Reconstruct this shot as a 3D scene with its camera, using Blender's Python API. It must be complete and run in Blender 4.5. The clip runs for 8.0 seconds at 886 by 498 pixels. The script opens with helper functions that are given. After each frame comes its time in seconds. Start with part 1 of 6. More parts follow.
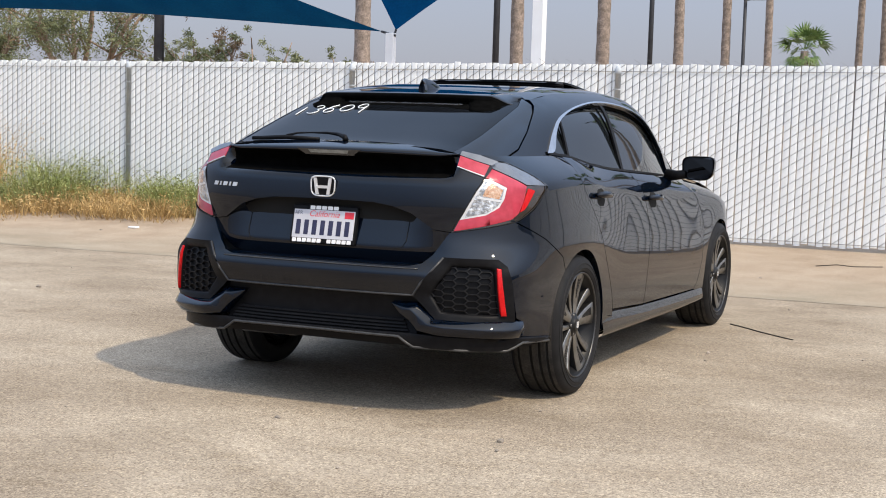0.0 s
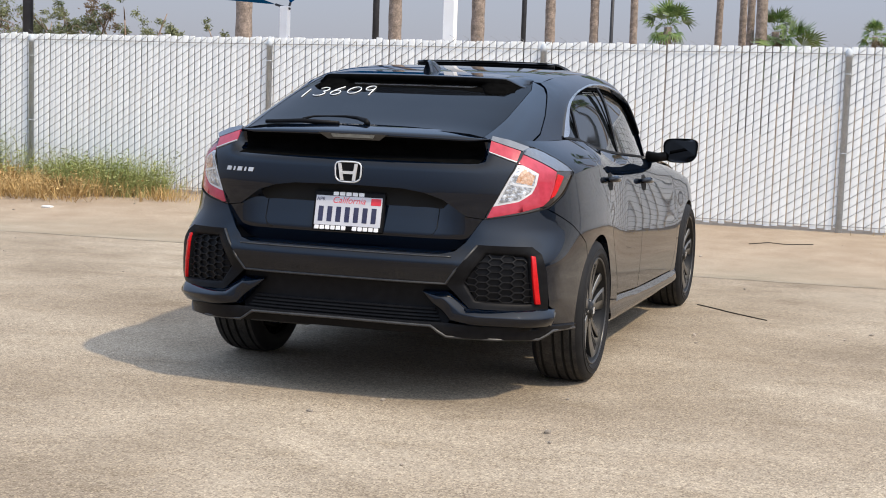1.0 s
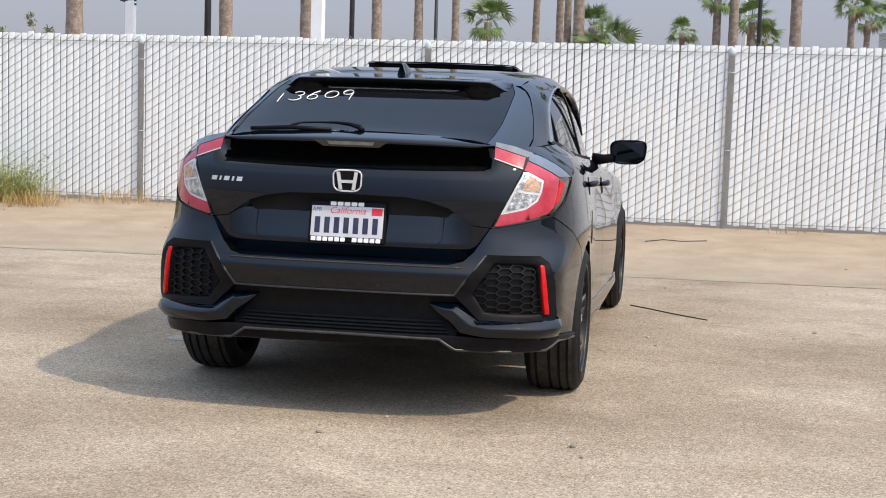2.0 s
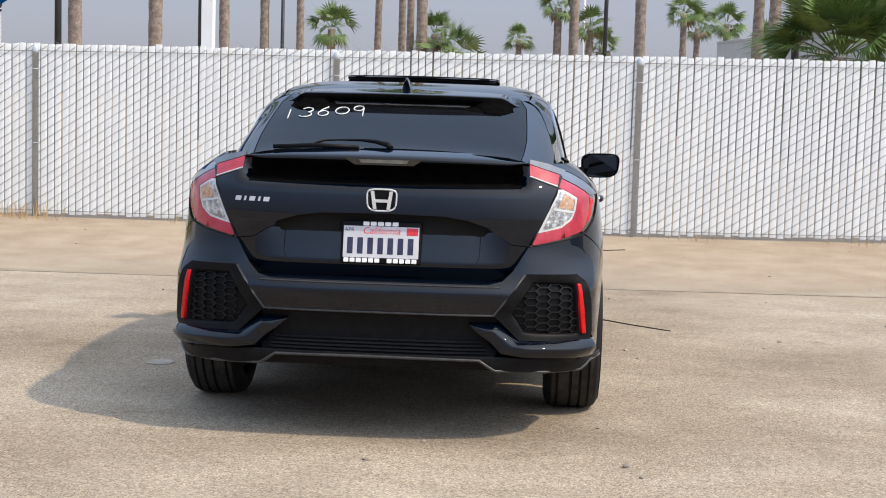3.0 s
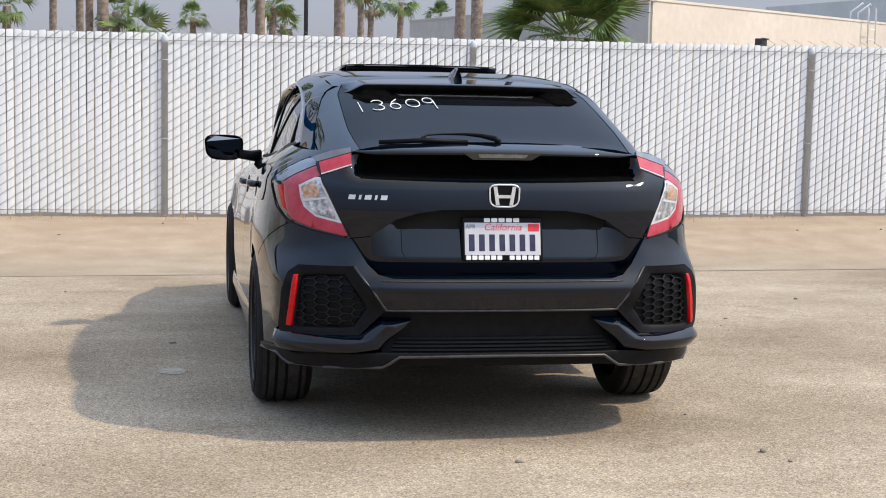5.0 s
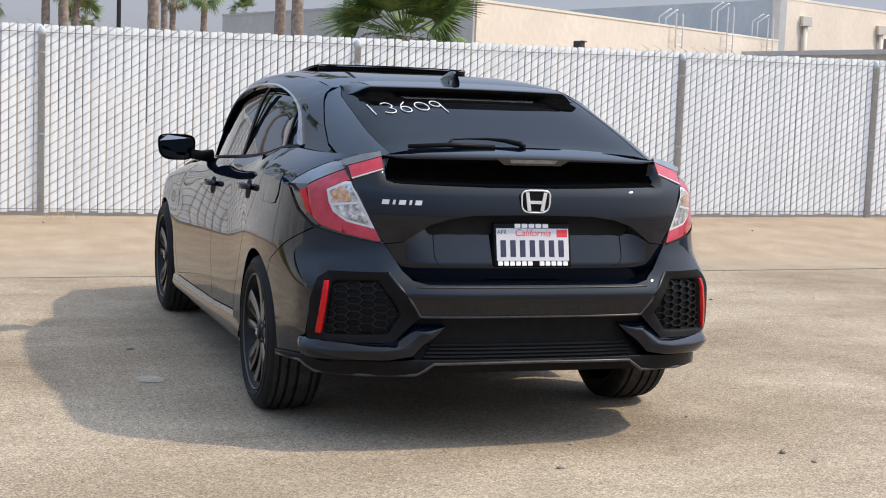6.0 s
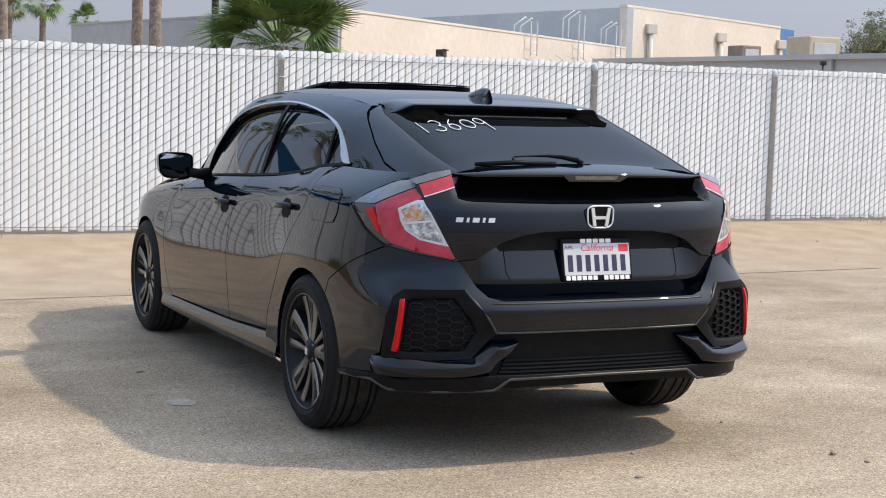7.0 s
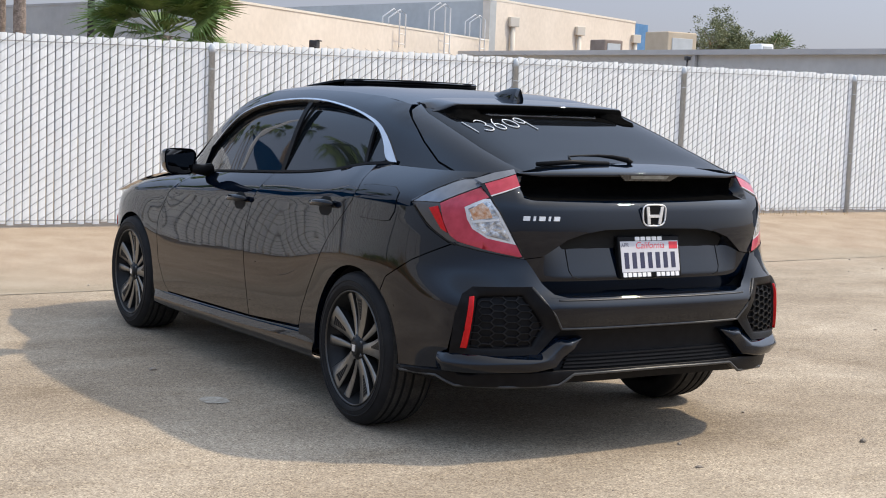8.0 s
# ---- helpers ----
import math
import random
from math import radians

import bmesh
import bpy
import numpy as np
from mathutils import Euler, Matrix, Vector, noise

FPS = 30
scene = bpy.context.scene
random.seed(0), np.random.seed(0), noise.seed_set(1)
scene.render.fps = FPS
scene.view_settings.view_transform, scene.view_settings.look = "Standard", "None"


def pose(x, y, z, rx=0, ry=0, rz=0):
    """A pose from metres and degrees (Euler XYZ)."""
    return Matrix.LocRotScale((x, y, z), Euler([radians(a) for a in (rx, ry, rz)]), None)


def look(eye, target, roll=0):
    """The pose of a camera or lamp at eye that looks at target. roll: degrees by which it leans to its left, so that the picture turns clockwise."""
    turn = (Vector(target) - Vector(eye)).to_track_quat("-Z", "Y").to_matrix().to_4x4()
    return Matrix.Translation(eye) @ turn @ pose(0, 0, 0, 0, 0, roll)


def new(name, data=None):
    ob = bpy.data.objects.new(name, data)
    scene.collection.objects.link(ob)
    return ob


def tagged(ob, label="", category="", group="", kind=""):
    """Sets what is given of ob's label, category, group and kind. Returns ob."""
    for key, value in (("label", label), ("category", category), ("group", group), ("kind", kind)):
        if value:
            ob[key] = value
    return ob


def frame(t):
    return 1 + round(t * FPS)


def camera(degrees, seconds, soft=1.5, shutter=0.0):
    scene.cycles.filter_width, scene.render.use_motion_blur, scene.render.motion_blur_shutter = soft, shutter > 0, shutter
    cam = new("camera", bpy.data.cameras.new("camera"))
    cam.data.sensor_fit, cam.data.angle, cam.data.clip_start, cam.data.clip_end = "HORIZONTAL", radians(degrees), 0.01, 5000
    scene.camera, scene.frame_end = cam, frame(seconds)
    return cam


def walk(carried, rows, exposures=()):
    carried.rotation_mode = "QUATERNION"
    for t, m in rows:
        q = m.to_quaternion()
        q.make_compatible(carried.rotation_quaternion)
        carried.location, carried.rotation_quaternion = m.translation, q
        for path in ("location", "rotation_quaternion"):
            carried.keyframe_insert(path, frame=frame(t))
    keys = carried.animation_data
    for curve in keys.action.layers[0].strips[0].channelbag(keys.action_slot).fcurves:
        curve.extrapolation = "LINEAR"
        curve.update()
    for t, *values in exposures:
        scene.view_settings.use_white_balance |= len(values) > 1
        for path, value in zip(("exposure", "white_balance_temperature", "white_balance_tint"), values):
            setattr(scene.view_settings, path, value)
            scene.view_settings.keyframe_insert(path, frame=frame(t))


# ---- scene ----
cam = camera(33.5, 8.0, soft=1.0)
PATH = [
    (0, (3.022, -5.456, 1.265), (2.216, -3.635, 1.083), 1.7),
    (0.5, (2.638, -5.506, 1.276), (1.928, -3.648, 1.071), 1.6),
    (1, (2.262, -5.603, 1.291), (1.651, -3.711, 1.078), 2.0),
    (1.5, (1.841, -5.609, 1.3), (1.357, -3.68, 1.082), 2.0),
    (3, (0.572, -5.593, 1.326), (0.457, -3.606, 1.129), 1.7),
    (3.5, (0.128, -5.568, 1.336), (0.114, -3.577, 1.138), 1.9),
    (4, (-0.337, -5.491, 1.331), (-0.235, -3.504, 1.129), 1.4),
    (4.5, (-0.798, -5.445, 1.34), (-0.572, -3.469, 1.131), 0.9),
    (6, (-2.13, -5.065, 1.344), (-1.485, -3.184, 1.132), 2.2),
    (6.5, (-2.577, -4.933, 1.351), (-1.814, -3.095, 1.149), 1.8),
    (7, (-2.988, -4.775, 1.358), (-2.131, -2.979, 1.163), 1.7),
    (7.5, (-3.396, -4.597, 1.366), (-2.439, -2.852, 1.166), 1.9),
    (8, (-3.789, -4.448, 1.369), (-2.742, -2.757, 1.168), 2.2),
]
walk(cam, [(t, look(e, g, r)) for t, e, g, r in PATH])
# ---- world ----
SUN_EL, SUN_AZ = 49.5, 109.0
world = bpy.data.worlds.new("world")
scene.world = world
world.use_nodes = True
wn = world.node_tree
sky = wn.nodes.new("ShaderNodeTexSky")
sky.sky_type = "NISHITA"
sky.sun_disc = False
sky.sun_elevation, sky.sun_rotation = radians(SUN_EL), radians(SUN_AZ)
sky.air_density, sky.dust_density, sky.ozone_density = 1.0, 1.6, 3.0
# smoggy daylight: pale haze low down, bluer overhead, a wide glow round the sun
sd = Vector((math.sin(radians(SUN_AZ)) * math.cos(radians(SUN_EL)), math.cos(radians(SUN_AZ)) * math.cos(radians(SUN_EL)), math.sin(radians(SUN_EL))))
way = wn.nodes.new("ShaderNodeTexCoord").outputs["Generated"]
up = wn.nodes.new("ShaderNodeSeparateXYZ")
wn.links.new(way, up.inputs[0])
air = wn.nodes.new("ShaderNodeValToRGB")
for stop, (at, col) in zip((air.color_ramp.elements[0], air.color_ramp.elements[1], air.color_ramp.elements.new(0.25), air.color_ramp.elements.new(0.6)),
                           ((0.0, (0.57, 0.57, 0.66)), (1.0, (1.40, 1.92, 2.85)), (0.25, (0.71, 0.84, 1.14)), (0.6, (1.12, 1.53, 2.26)))):
    stop.position, stop.color = at, (*col, 1)
wn.links.new(up.outputs["Z"], air.inputs["Fac"])
haze = wn.nodes.new("ShaderNodeMix")
haze.data_type = "RGBA"
haze.inputs["Factor"].default_value = 0.85
wn.links.new(sky.outputs[0], haze.inputs["A"])
thick = wn.nodes.new("ShaderNodeVectorMath")
thick.operation = "SCALE"
thick.inputs["Scale"].default_value = 4.6
wn.links.new(air.outputs["Color"], thick.inputs[0])
wn.links.new(thick.outputs[0], haze.inputs["B"])
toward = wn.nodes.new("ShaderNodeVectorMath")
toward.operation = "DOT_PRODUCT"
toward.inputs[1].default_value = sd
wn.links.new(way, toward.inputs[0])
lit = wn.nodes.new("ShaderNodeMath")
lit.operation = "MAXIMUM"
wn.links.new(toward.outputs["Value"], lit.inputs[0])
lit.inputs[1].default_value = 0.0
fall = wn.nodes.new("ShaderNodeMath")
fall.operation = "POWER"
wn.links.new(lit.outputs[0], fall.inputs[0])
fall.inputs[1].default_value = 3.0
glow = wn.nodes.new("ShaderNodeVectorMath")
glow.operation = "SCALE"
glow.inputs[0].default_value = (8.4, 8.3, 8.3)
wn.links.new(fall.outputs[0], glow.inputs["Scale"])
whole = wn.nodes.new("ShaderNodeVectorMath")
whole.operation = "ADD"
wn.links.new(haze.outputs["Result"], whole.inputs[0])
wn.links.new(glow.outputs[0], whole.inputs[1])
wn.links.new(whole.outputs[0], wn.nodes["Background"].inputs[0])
wn.nodes["Background"].inputs[1].default_value = 0.11
sun = new("sun", bpy.data.lights.new("sun", "SUN"))
sun.data.energy, sun.data.angle, sun.data.color = 2.38, radians(1.5), (1.0, 0.845, 0.63)
sun.matrix_world = look(sd * 30, (0, 0, 0))
scene.view_settings.exposure = 0.50

# ---- materials ----

def mat(name, a, b=None, scale=8.0, rough=0.5, rough2=None, metal=0.0, bump=0.0, bump_scale=60.0, coat=0.0, fine=0.0, rand=0.0, trans=0.0, ior=1.45, spec=0.5, coat_ior=1.5):
    """Two colours mixed by noise at two scales, with relief; rand: how far one object differs from the next."""
    m = bpy.data.materials.new(name)
    m.use_nodes = True
    nt = m.node_tree
    p = nt.nodes["Principled BSDF"]
    L = nt.links.new
    p.inputs["Roughness"].default_value, p.inputs["Metallic"].default_value = rough, metal
    p.inputs["Coat IOR"].default_value = coat_ior
    p.inputs["Coat Weight"].default_value, p.inputs["Coat Roughness"].default_value = coat, 0.02
    p.inputs["Transmission Weight"].default_value, p.inputs["IOR"].default_value = trans, ior
    p.inputs["Specular IOR Level"].default_value = spec
    co = nt.nodes.new("ShaderNodeTexCoord").outputs["Object"]
    if b is None:
        p.inputs["Base Color"].default_value = (*a, 1)
    else:
        n1 = nt.nodes.new("ShaderNodeTexNoise")
        n1.inputs["Scale"].default_value, n1.inputs["Detail"].default_value = scale, 6
        L(co, n1.inputs["Vector"])
        r = nt.nodes.new("ShaderNodeValToRGB")
        r.color_ramp.elements[0].position, r.color_ramp.elements[1].position = 0.35, 0.65
        r.color_ramp.elements[0].color, r.color_ramp.elements[1].color = (*a, 1), (*b, 1)
        L(n1.outputs["Fac"], r.inputs["Fac"])
        out = r.outputs["Color"]
        if fine:
            n2 = nt.nodes.new("ShaderNodeTexNoise")
            n2.inputs["Scale"].default_value, n2.inputs["Detail"].default_value = bump_scale, 3
            L(co, n2.inputs["Vector"])
            mr = nt.nodes.new("ShaderNodeMapRange")
            mr.inputs["From Min"].default_value, mr.inputs["From Max"].default_value = 0.3, 0.7
            mr.inputs["To Min"].default_value, mr.inputs["To Max"].default_value = 1 - fine, 1 + fine
            L(n2.outputs["Fac"], mr.inputs["Value"])
            h = nt.nodes.new("ShaderNodeHueSaturation")
            L(out, h.inputs["Color"])
            L(mr.outputs["Result"], h.inputs["Value"])
            out = h.outputs["Color"]
        if rand:
            oi = nt.nodes.new("ShaderNodeObjectInfo")
            mr = nt.nodes.new("ShaderNodeMapRange")
            mr.inputs["To Min"].default_value, mr.inputs["To Max"].default_value = 1 - rand, 1 + rand
            L(oi.outputs["Random"], mr.inputs["Value"])
            h = nt.nodes.new("ShaderNodeHueSaturation")
            L(out, h.inputs["Color"])
            L(mr.outputs["Result"], h.inputs["Value"])
            out = h.outputs["Color"]
        L(out, p.inputs["Base Color"])
        if rough2 is not None:
            mr = nt.nodes.new("ShaderNodeMapRange")
            mr.inputs["To Min"].default_value, mr.inputs["To Max"].default_value = rough, rough2
            L(n1.outputs["Fac"], mr.inputs["Value"])
            L(mr.outputs["Result"], p.inputs["Roughness"])
    if bump:
        n3 = nt.nodes.new("ShaderNodeTexNoise")
        n3.inputs["Scale"].default_value, n3.inputs["Detail"].default_value = bump_scale, 4
        L(co, n3.inputs["Vector"])
        bn = nt.nodes.new("ShaderNodeBump")
        bn.inputs["Strength"].default_value, bn.inputs["Distance"].default_value = bump, 0.01
        L(n3.outputs["Fac"], bn.inputs["Height"])
        L(bn.outputs["Normal"], p.inputs["Normal"])
    return m


M = {
    "paint": mat("black_paint", (0.0008, 0.0026, 0.0072), (0.0012, 0.0034, 0.0088), 3, 0.25, 0.3, coat=1.0, spec=0.0, coat_ior=1.46),
    "void": mat("dark_cavity", (0.004, 0.004, 0.004), (0.007, 0.007, 0.007), 9, 0.9),
    "plastic": mat("black_plastic", (0.006, 0.006, 0.007), (0.009, 0.009, 0.010), 30, 0.36, 0.48, spec=0.11, bump=0.08, bump_scale=400),
    "glass": mat("tinted_glass", (0.005, 0.006, 0.008), (0.007, 0.008, 0.010), 4, 0.015, 0.03, coat=0.0, spec=0.05),
    "side_glass": mat("tinted_side_glass", (0.006, 0.008, 0.010), (0.009, 0.011, 0.013), 4, 0.015, 0.03, spec=0.62),
    "mirror": mat("mirror_glass", (0.14, 0.15, 0.17), None, rough=0.02, metal=1.0),
    "chrome": mat("chrome", (0.75, 0.76, 0.78), None, rough=0.08, metal=1.0),
    "chrome_satin": mat("satin_chrome", (0.62, 0.63, 0.65), (0.68, 0.69, 0.71), 12, 0.2, 0.28, metal=1.0),
    "lens_red": mat("red_lens", (0.35, 0.024, 0.045), (0.44, 0.038, 0.066), 30, 0.14, 0.22, coat=0.55, spec=0.3, bump=0.05, bump_scale=200),
    "reflex": mat("red_reflector", (0.44, 0.003, 0.005), (0.54, 0.005, 0.008), 60, 0.2, 0.3, coat=0.25, spec=0.2, bump=0.12, bump_scale=300),
    "lens_white": mat("bright_lens", (0.50, 0.51, 0.53), (0.60, 0.61, 0.63), 30, 0.15, coat=1.0),
    "lens_clear": mat("clear_lens", (0.20, 0.21, 0.23), (0.66, 0.68, 0.70), 45, 0.08, 0.2, metal=0.6, coat=1.0, bump=0.6, bump_scale=70, fine=0.35),
    "lens_amber": mat("amber_lens", (0.45, 0.20, 0.08), (0.60, 0.42, 0.30), 60, 0.1, 0.2, metal=0.3, coat=1.0, bump=0.5, bump_scale=80),
    "lens_grey": mat("grey_lens", (0.13, 0.14, 0.16), (0.17, 0.18, 0.20), 20, 0.05, 0.08, metal=0.5, coat=1.0),
    # pale grey in place of bright sky reflected by the upper glass
    "slot_reflection": mat("sky_reflection_strip", (0.24, 0.26, 0.29), (0.32, 0.34, 0.37), 20, 0.06, 0.1, metal=0.7, coat=1.0),
    "brake": mat("smoked_lens", (0.02, 0.02, 0.02), (0.035, 0.033, 0.032), 30, 0.2, 0.3, coat=0.5),
    "brake_lens": mat("brake_lens", (0.16, 0.165, 0.15), (0.24, 0.245, 0.225), 60, 0.2, 0.3, coat=0.6),
    "mesh_plastic": mat("grey_mesh_plastic", (0.010, 0.010, 0.011), (0.017, 0.017, 0.018), 30, 0.42, 0.52, spec=0.3),
    # lighter grey that stands for highlights along bumper creases and lip
    "lip_edge": mat("satin_edge_glint", (0.03, 0.03, 0.031), (0.05, 0.05, 0.05), 30, 0.3, 0.4, spec=0.5),
    "silver": mat("silver_trim", (0.70, 0.71, 0.73), (0.78, 0.79, 0.80), 30, 0.22, 0.3, metal=0.45, coat=0.5),
    # black of the spoiler fins, also painted where deep shade lies
    "fin_and_shade_black": mat("matt_black", (0.003, 0.003, 0.003), (0.005, 0.005, 0.005), 30, 0.7, 0.8, spec=0.0),
    "smoke": mat("smoked_housing", (0.018, 0.012, 0.008), (0.035, 0.022, 0.012), 25, 0.08, 0.12, coat=1.0),
    "rubber": mat("rubber", (0.009, 0.009, 0.010), (0.015, 0.015, 0.016), 14, 0.6, 0.7, spec=0.2, bump=0.1, bump_scale=150),
    "tread": mat("dusty_tread", (0.026, 0.025, 0.024), (0.048, 0.045, 0.041), 22, 0.85, 0.95, spec=0.2, fine=0.2, bump=0.2, bump_scale=120),
    "alloy": mat("grey_alloy", (0.20, 0.195, 0.185), (0.27, 0.262, 0.25), 25, 0.26, 0.36, metal=0.9),
    "alloy_dark": mat("dark_alloy", (0.010, 0.010, 0.011), (0.016, 0.016, 0.016), 20, 0.35, 0.45, metal=0.2, spec=0.3),
    "alloy_rim": mat("rim_alloy", (0.06, 0.059, 0.058), (0.09, 0.088, 0.086), 25, 0.3, 0.4, metal=0.9),
    "badge": mat("bright_badge", (0.55, 0.56, 0.57), (0.64, 0.65, 0.66), 30, 0.35, 0.45, metal=0.5),
    "steel": mat("dull_steel", (0.12, 0.115, 0.11), (0.20, 0.19, 0.18), 18, 0.45, 0.6, metal=0.8),
    "steel_dark": mat("brake_steel", (0.06, 0.055, 0.05), (0.10, 0.09, 0.08), 30, 0.45, 0.6, metal=0.9),
    "plate": mat("plate_white", (0.52, 0.52, 0.56), (0.60, 0.60, 0.63), 10, 0.4, 0.5),
    "plate_blue": mat("plate_ink", (0.02, 0.022, 0.06), (0.035, 0.037, 0.08), 30, 0.5),
    "plate_red": mat("plate_red", (0.62, 0.03, 0.05), (0.70, 0.05, 0.07), 30, 0.5),
    "white": mat("white_print", (0.80, 0.80, 0.80), (0.85, 0.85, 0.85), 20, 0.5),
    "marker": mat("white_marker", (0.72, 0.74, 0.76), (0.85, 0.86, 0.87), 40, 0.7),
}

# ---- building helpers ----

def part(name, bm, material, parent, label="", smooth=True):
    me = bpy.data.meshes.new(name)
    bm.to_mesh(me)
    bm.free()
    for m in material if isinstance(material, (list, tuple)) else [material]:
        me.materials.append(m)
    if smooth:
        me.polygons.foreach_set("use_smooth", [True] * len(me.polygons))
    ob = new(name, me)
    ob.parent = parent
    if label:
        ob["label"] = label
    return ob


def thing(name, label, category, group="", kind="", at=(0, 0, 0)):
    ob = new(name)
    ob.empty_display_size = 0.2
    ob.location = at
    return tagged(ob, label, category, group, kind)


def box_bm(a, b, bevel=0.0, seg=2, bm=None):
    bm = bm or bmesh.new()
    geo = bmesh.ops.create_cube(bm, size=1)["verts"]
    for v in geo:
        v.co = Vector([a[i] + (b[i] - a[i]) * (v.co[i] + 0.5) for i in range(3)])
    if bevel:
        es = list({e for v in geo for e in v.link_edges})
        bmesh.ops.bevel(bm, geom=es, offset=bevel, segments=seg, profile=0.5, affect="EDGES")
    return bm


def tube_bm(points, radius, n=8, bm=None, caps=True):
    """A round bar along points; radius a number or one for each point."""
    bm = bm or bmesh.new()
    pts = [Vector(p) for p in points]
    rad = radius if isinstance(radius, (list, tuple)) else [radius] * len(pts)
    rings = []
    for i, p in enumerate(pts):
        d = (pts[min(i + 1, len(pts) - 1)] - pts[max(i - 1, 0)]).normalized()
        a = d.cross(Vector((0, 0, 1)) if abs(d.z) < 0.9 else Vector((0, 1, 0))).normalized()
        b = d.cross(a)
        rings.append([bm.verts.new(p + (a * math.cos(t) + b * math.sin(t)) * rad[i]) for t in [2 * math.pi * k / n for k in range(n)]])
    for r, q in zip(rings, rings[1:]):
        for k in range(n):
            bm.faces.new((r[k], r[(k + 1) % n], q[(k + 1) % n], q[k]))
    if caps:
        bm.faces.new(rings[0][::-1])
        bm.faces.new(rings[-1])
    return bm


def loft_bm(rows, closed=False, bm=None):
    bm = bm or bmesh.new()
    vs = [[bm.verts.new(p) for p in r] for r in rows]
    for r, q in zip(vs, vs[1:]):
        n = len(r)
        for k in range(n if closed else n - 1):
            bm.faces.new((r[k], r[(k + 1) % n], q[(k + 1) % n], q[k]))
    return bm


def slab_bm(surf, poly, depth=0.012, off=0.0, step=(0.05, 0.05), bevel=0.0, bm_out=None):
    """A panel cut along poly out of a curved surface, with edges that go inwards."""
    bm = bmesh.new()
    bm.faces.new([bm.verts.new((a, b, 0)) for a, b in poly])
    for axis in (0, 1):
        lo, hi = min(p[axis] for p in poly), max(p[axis] for p in poly)
        k = math.floor(lo / step[axis]) + 1
        while k * step[axis] < hi - 1e-4:
            co = [0, 0, 0]
            no = [0, 0, 0]
            co[axis], no[axis] = k * step[axis], 1
            bmesh.ops.bisect_plane(bm, geom=bm.verts[:] + bm.edges[:] + bm.faces[:], plane_co=co, plane_no=no, dist=1e-5)
            k += 1
    bmesh.ops.remove_doubles(bm, verts=bm.verts[:], dist=2e-4)
    many = [f for f in bm.faces if len(f.verts) > 4]
    if many:
        bmesh.ops.triangulate(bm, faces=many)
    flat = {v: (v.co.x, v.co.y) for v in bm.verts}
    rim = [e for e in bm.edges if len(e.link_faces) == 1]
    f0 = bm.faces[:] and max(bm.faces, key=lambda f: f.calc_area())
    ca = f0.calc_center_median()
    for v, (a, b) in flat.items():
        v.co = surf(a, b, off)
    bm.normal_update()
    out = surf(ca.x, ca.y, off + 0.01) - surf(ca.x, ca.y, off - 0.01)
    flip = f0.normal.dot(out) < 0
    back = {}
    for e in rim:
        for v in e.verts:
            if v not in back:
                a, b = flat[v]
                back[v] = bm.verts.new(surf(a, b, off - depth))
    for e in rim:
        f = e.link_faces[0]
        loop = next(l for l in f.loops if l.edge == e)
        a, b = loop.vert, loop.link_loop_next.vert
        bm.faces.new((b, a, back[a], back[b]))
        if not bevel:
            e.smooth = False
    if flip:
        bmesh.ops.reverse_faces(bm, faces=bm.faces[:])
    if bevel:
        bmesh.ops.bevel(bm, geom=rim, offset=bevel, segments=2, profile=0.6, affect="EDGES")
    return bm


def both(pts):
    """Closes a half outline, from the middle out and back to the middle, with its mirror image."""
    return list(pts) + [(-a, b) for a, b in reversed(pts) if abs(a) > 1e-6]


def lathe_bm(profile, n, bm=None):
    """Turns (along x, radius) round the x axis."""
    bm = bm or bmesh.new()
    rings = [[bm.verts.new((x, r * math.cos(2 * math.pi * k / n), r * math.sin(2 * math.pi * k / n))) for k in range(n)] for x, r in profile]
    for r, q in zip(rings, rings[1:]):
        for k in range(n):
            bm.faces.new((r[k], q[k], q[(k + 1) % n], r[(k + 1) % n]))
    return bm


def ngon_bm(pts, thick, bm=None):
    """A flat plate: pts in x, z; its front at y = 0, facing -y."""
    bm = bm or bmesh.new()
    fr = [bm.verts.new((x, 0, z)) for x, z in pts]
    bk = [bm.verts.new((x, thick, z)) for x, z in pts]
    n = len(pts)
    bm.faces.new(fr)
    bm.faces.new(bk[::-1])
    for i in range(n):
        bm.faces.new((fr[i], bk[i], bk[(i + 1) % n], fr[(i + 1) % n]))
    bmesh.ops.recalc_face_normals(bm, faces=bm.faces[:])
    return bm


def text_part(name, body, size, material, parent, m, label="", shear=0.0, thick=0.0):
    cu = bpy.data.curves.new(name, "FONT")
    cu.body, cu.size, cu.shear, cu.extrude = body, size, shear, thick
    cu.align_x, cu.align_y = "CENTER", "CENTER"
    tmp = new(name + "_tmp", cu)
    me = bpy.data.meshes.new_from_object(tmp.evaluated_get(bpy.context.evaluated_depsgraph_get()))
    bpy.data.objects.remove(tmp)
    bpy.data.curves.remove(cu)
    me.materials.clear()
    me.materials.append(material)
    ob = new(name, me)
    ob.parent = parent
    ob.matrix_local = m
    if label:
        ob["label"] = label
    return ob


def mark(points, width, thick=0.0015):
    """A painted stroke: a flat ribbon through points, lying on a surface."""
    return tube_bm(points, width / 2, 6)

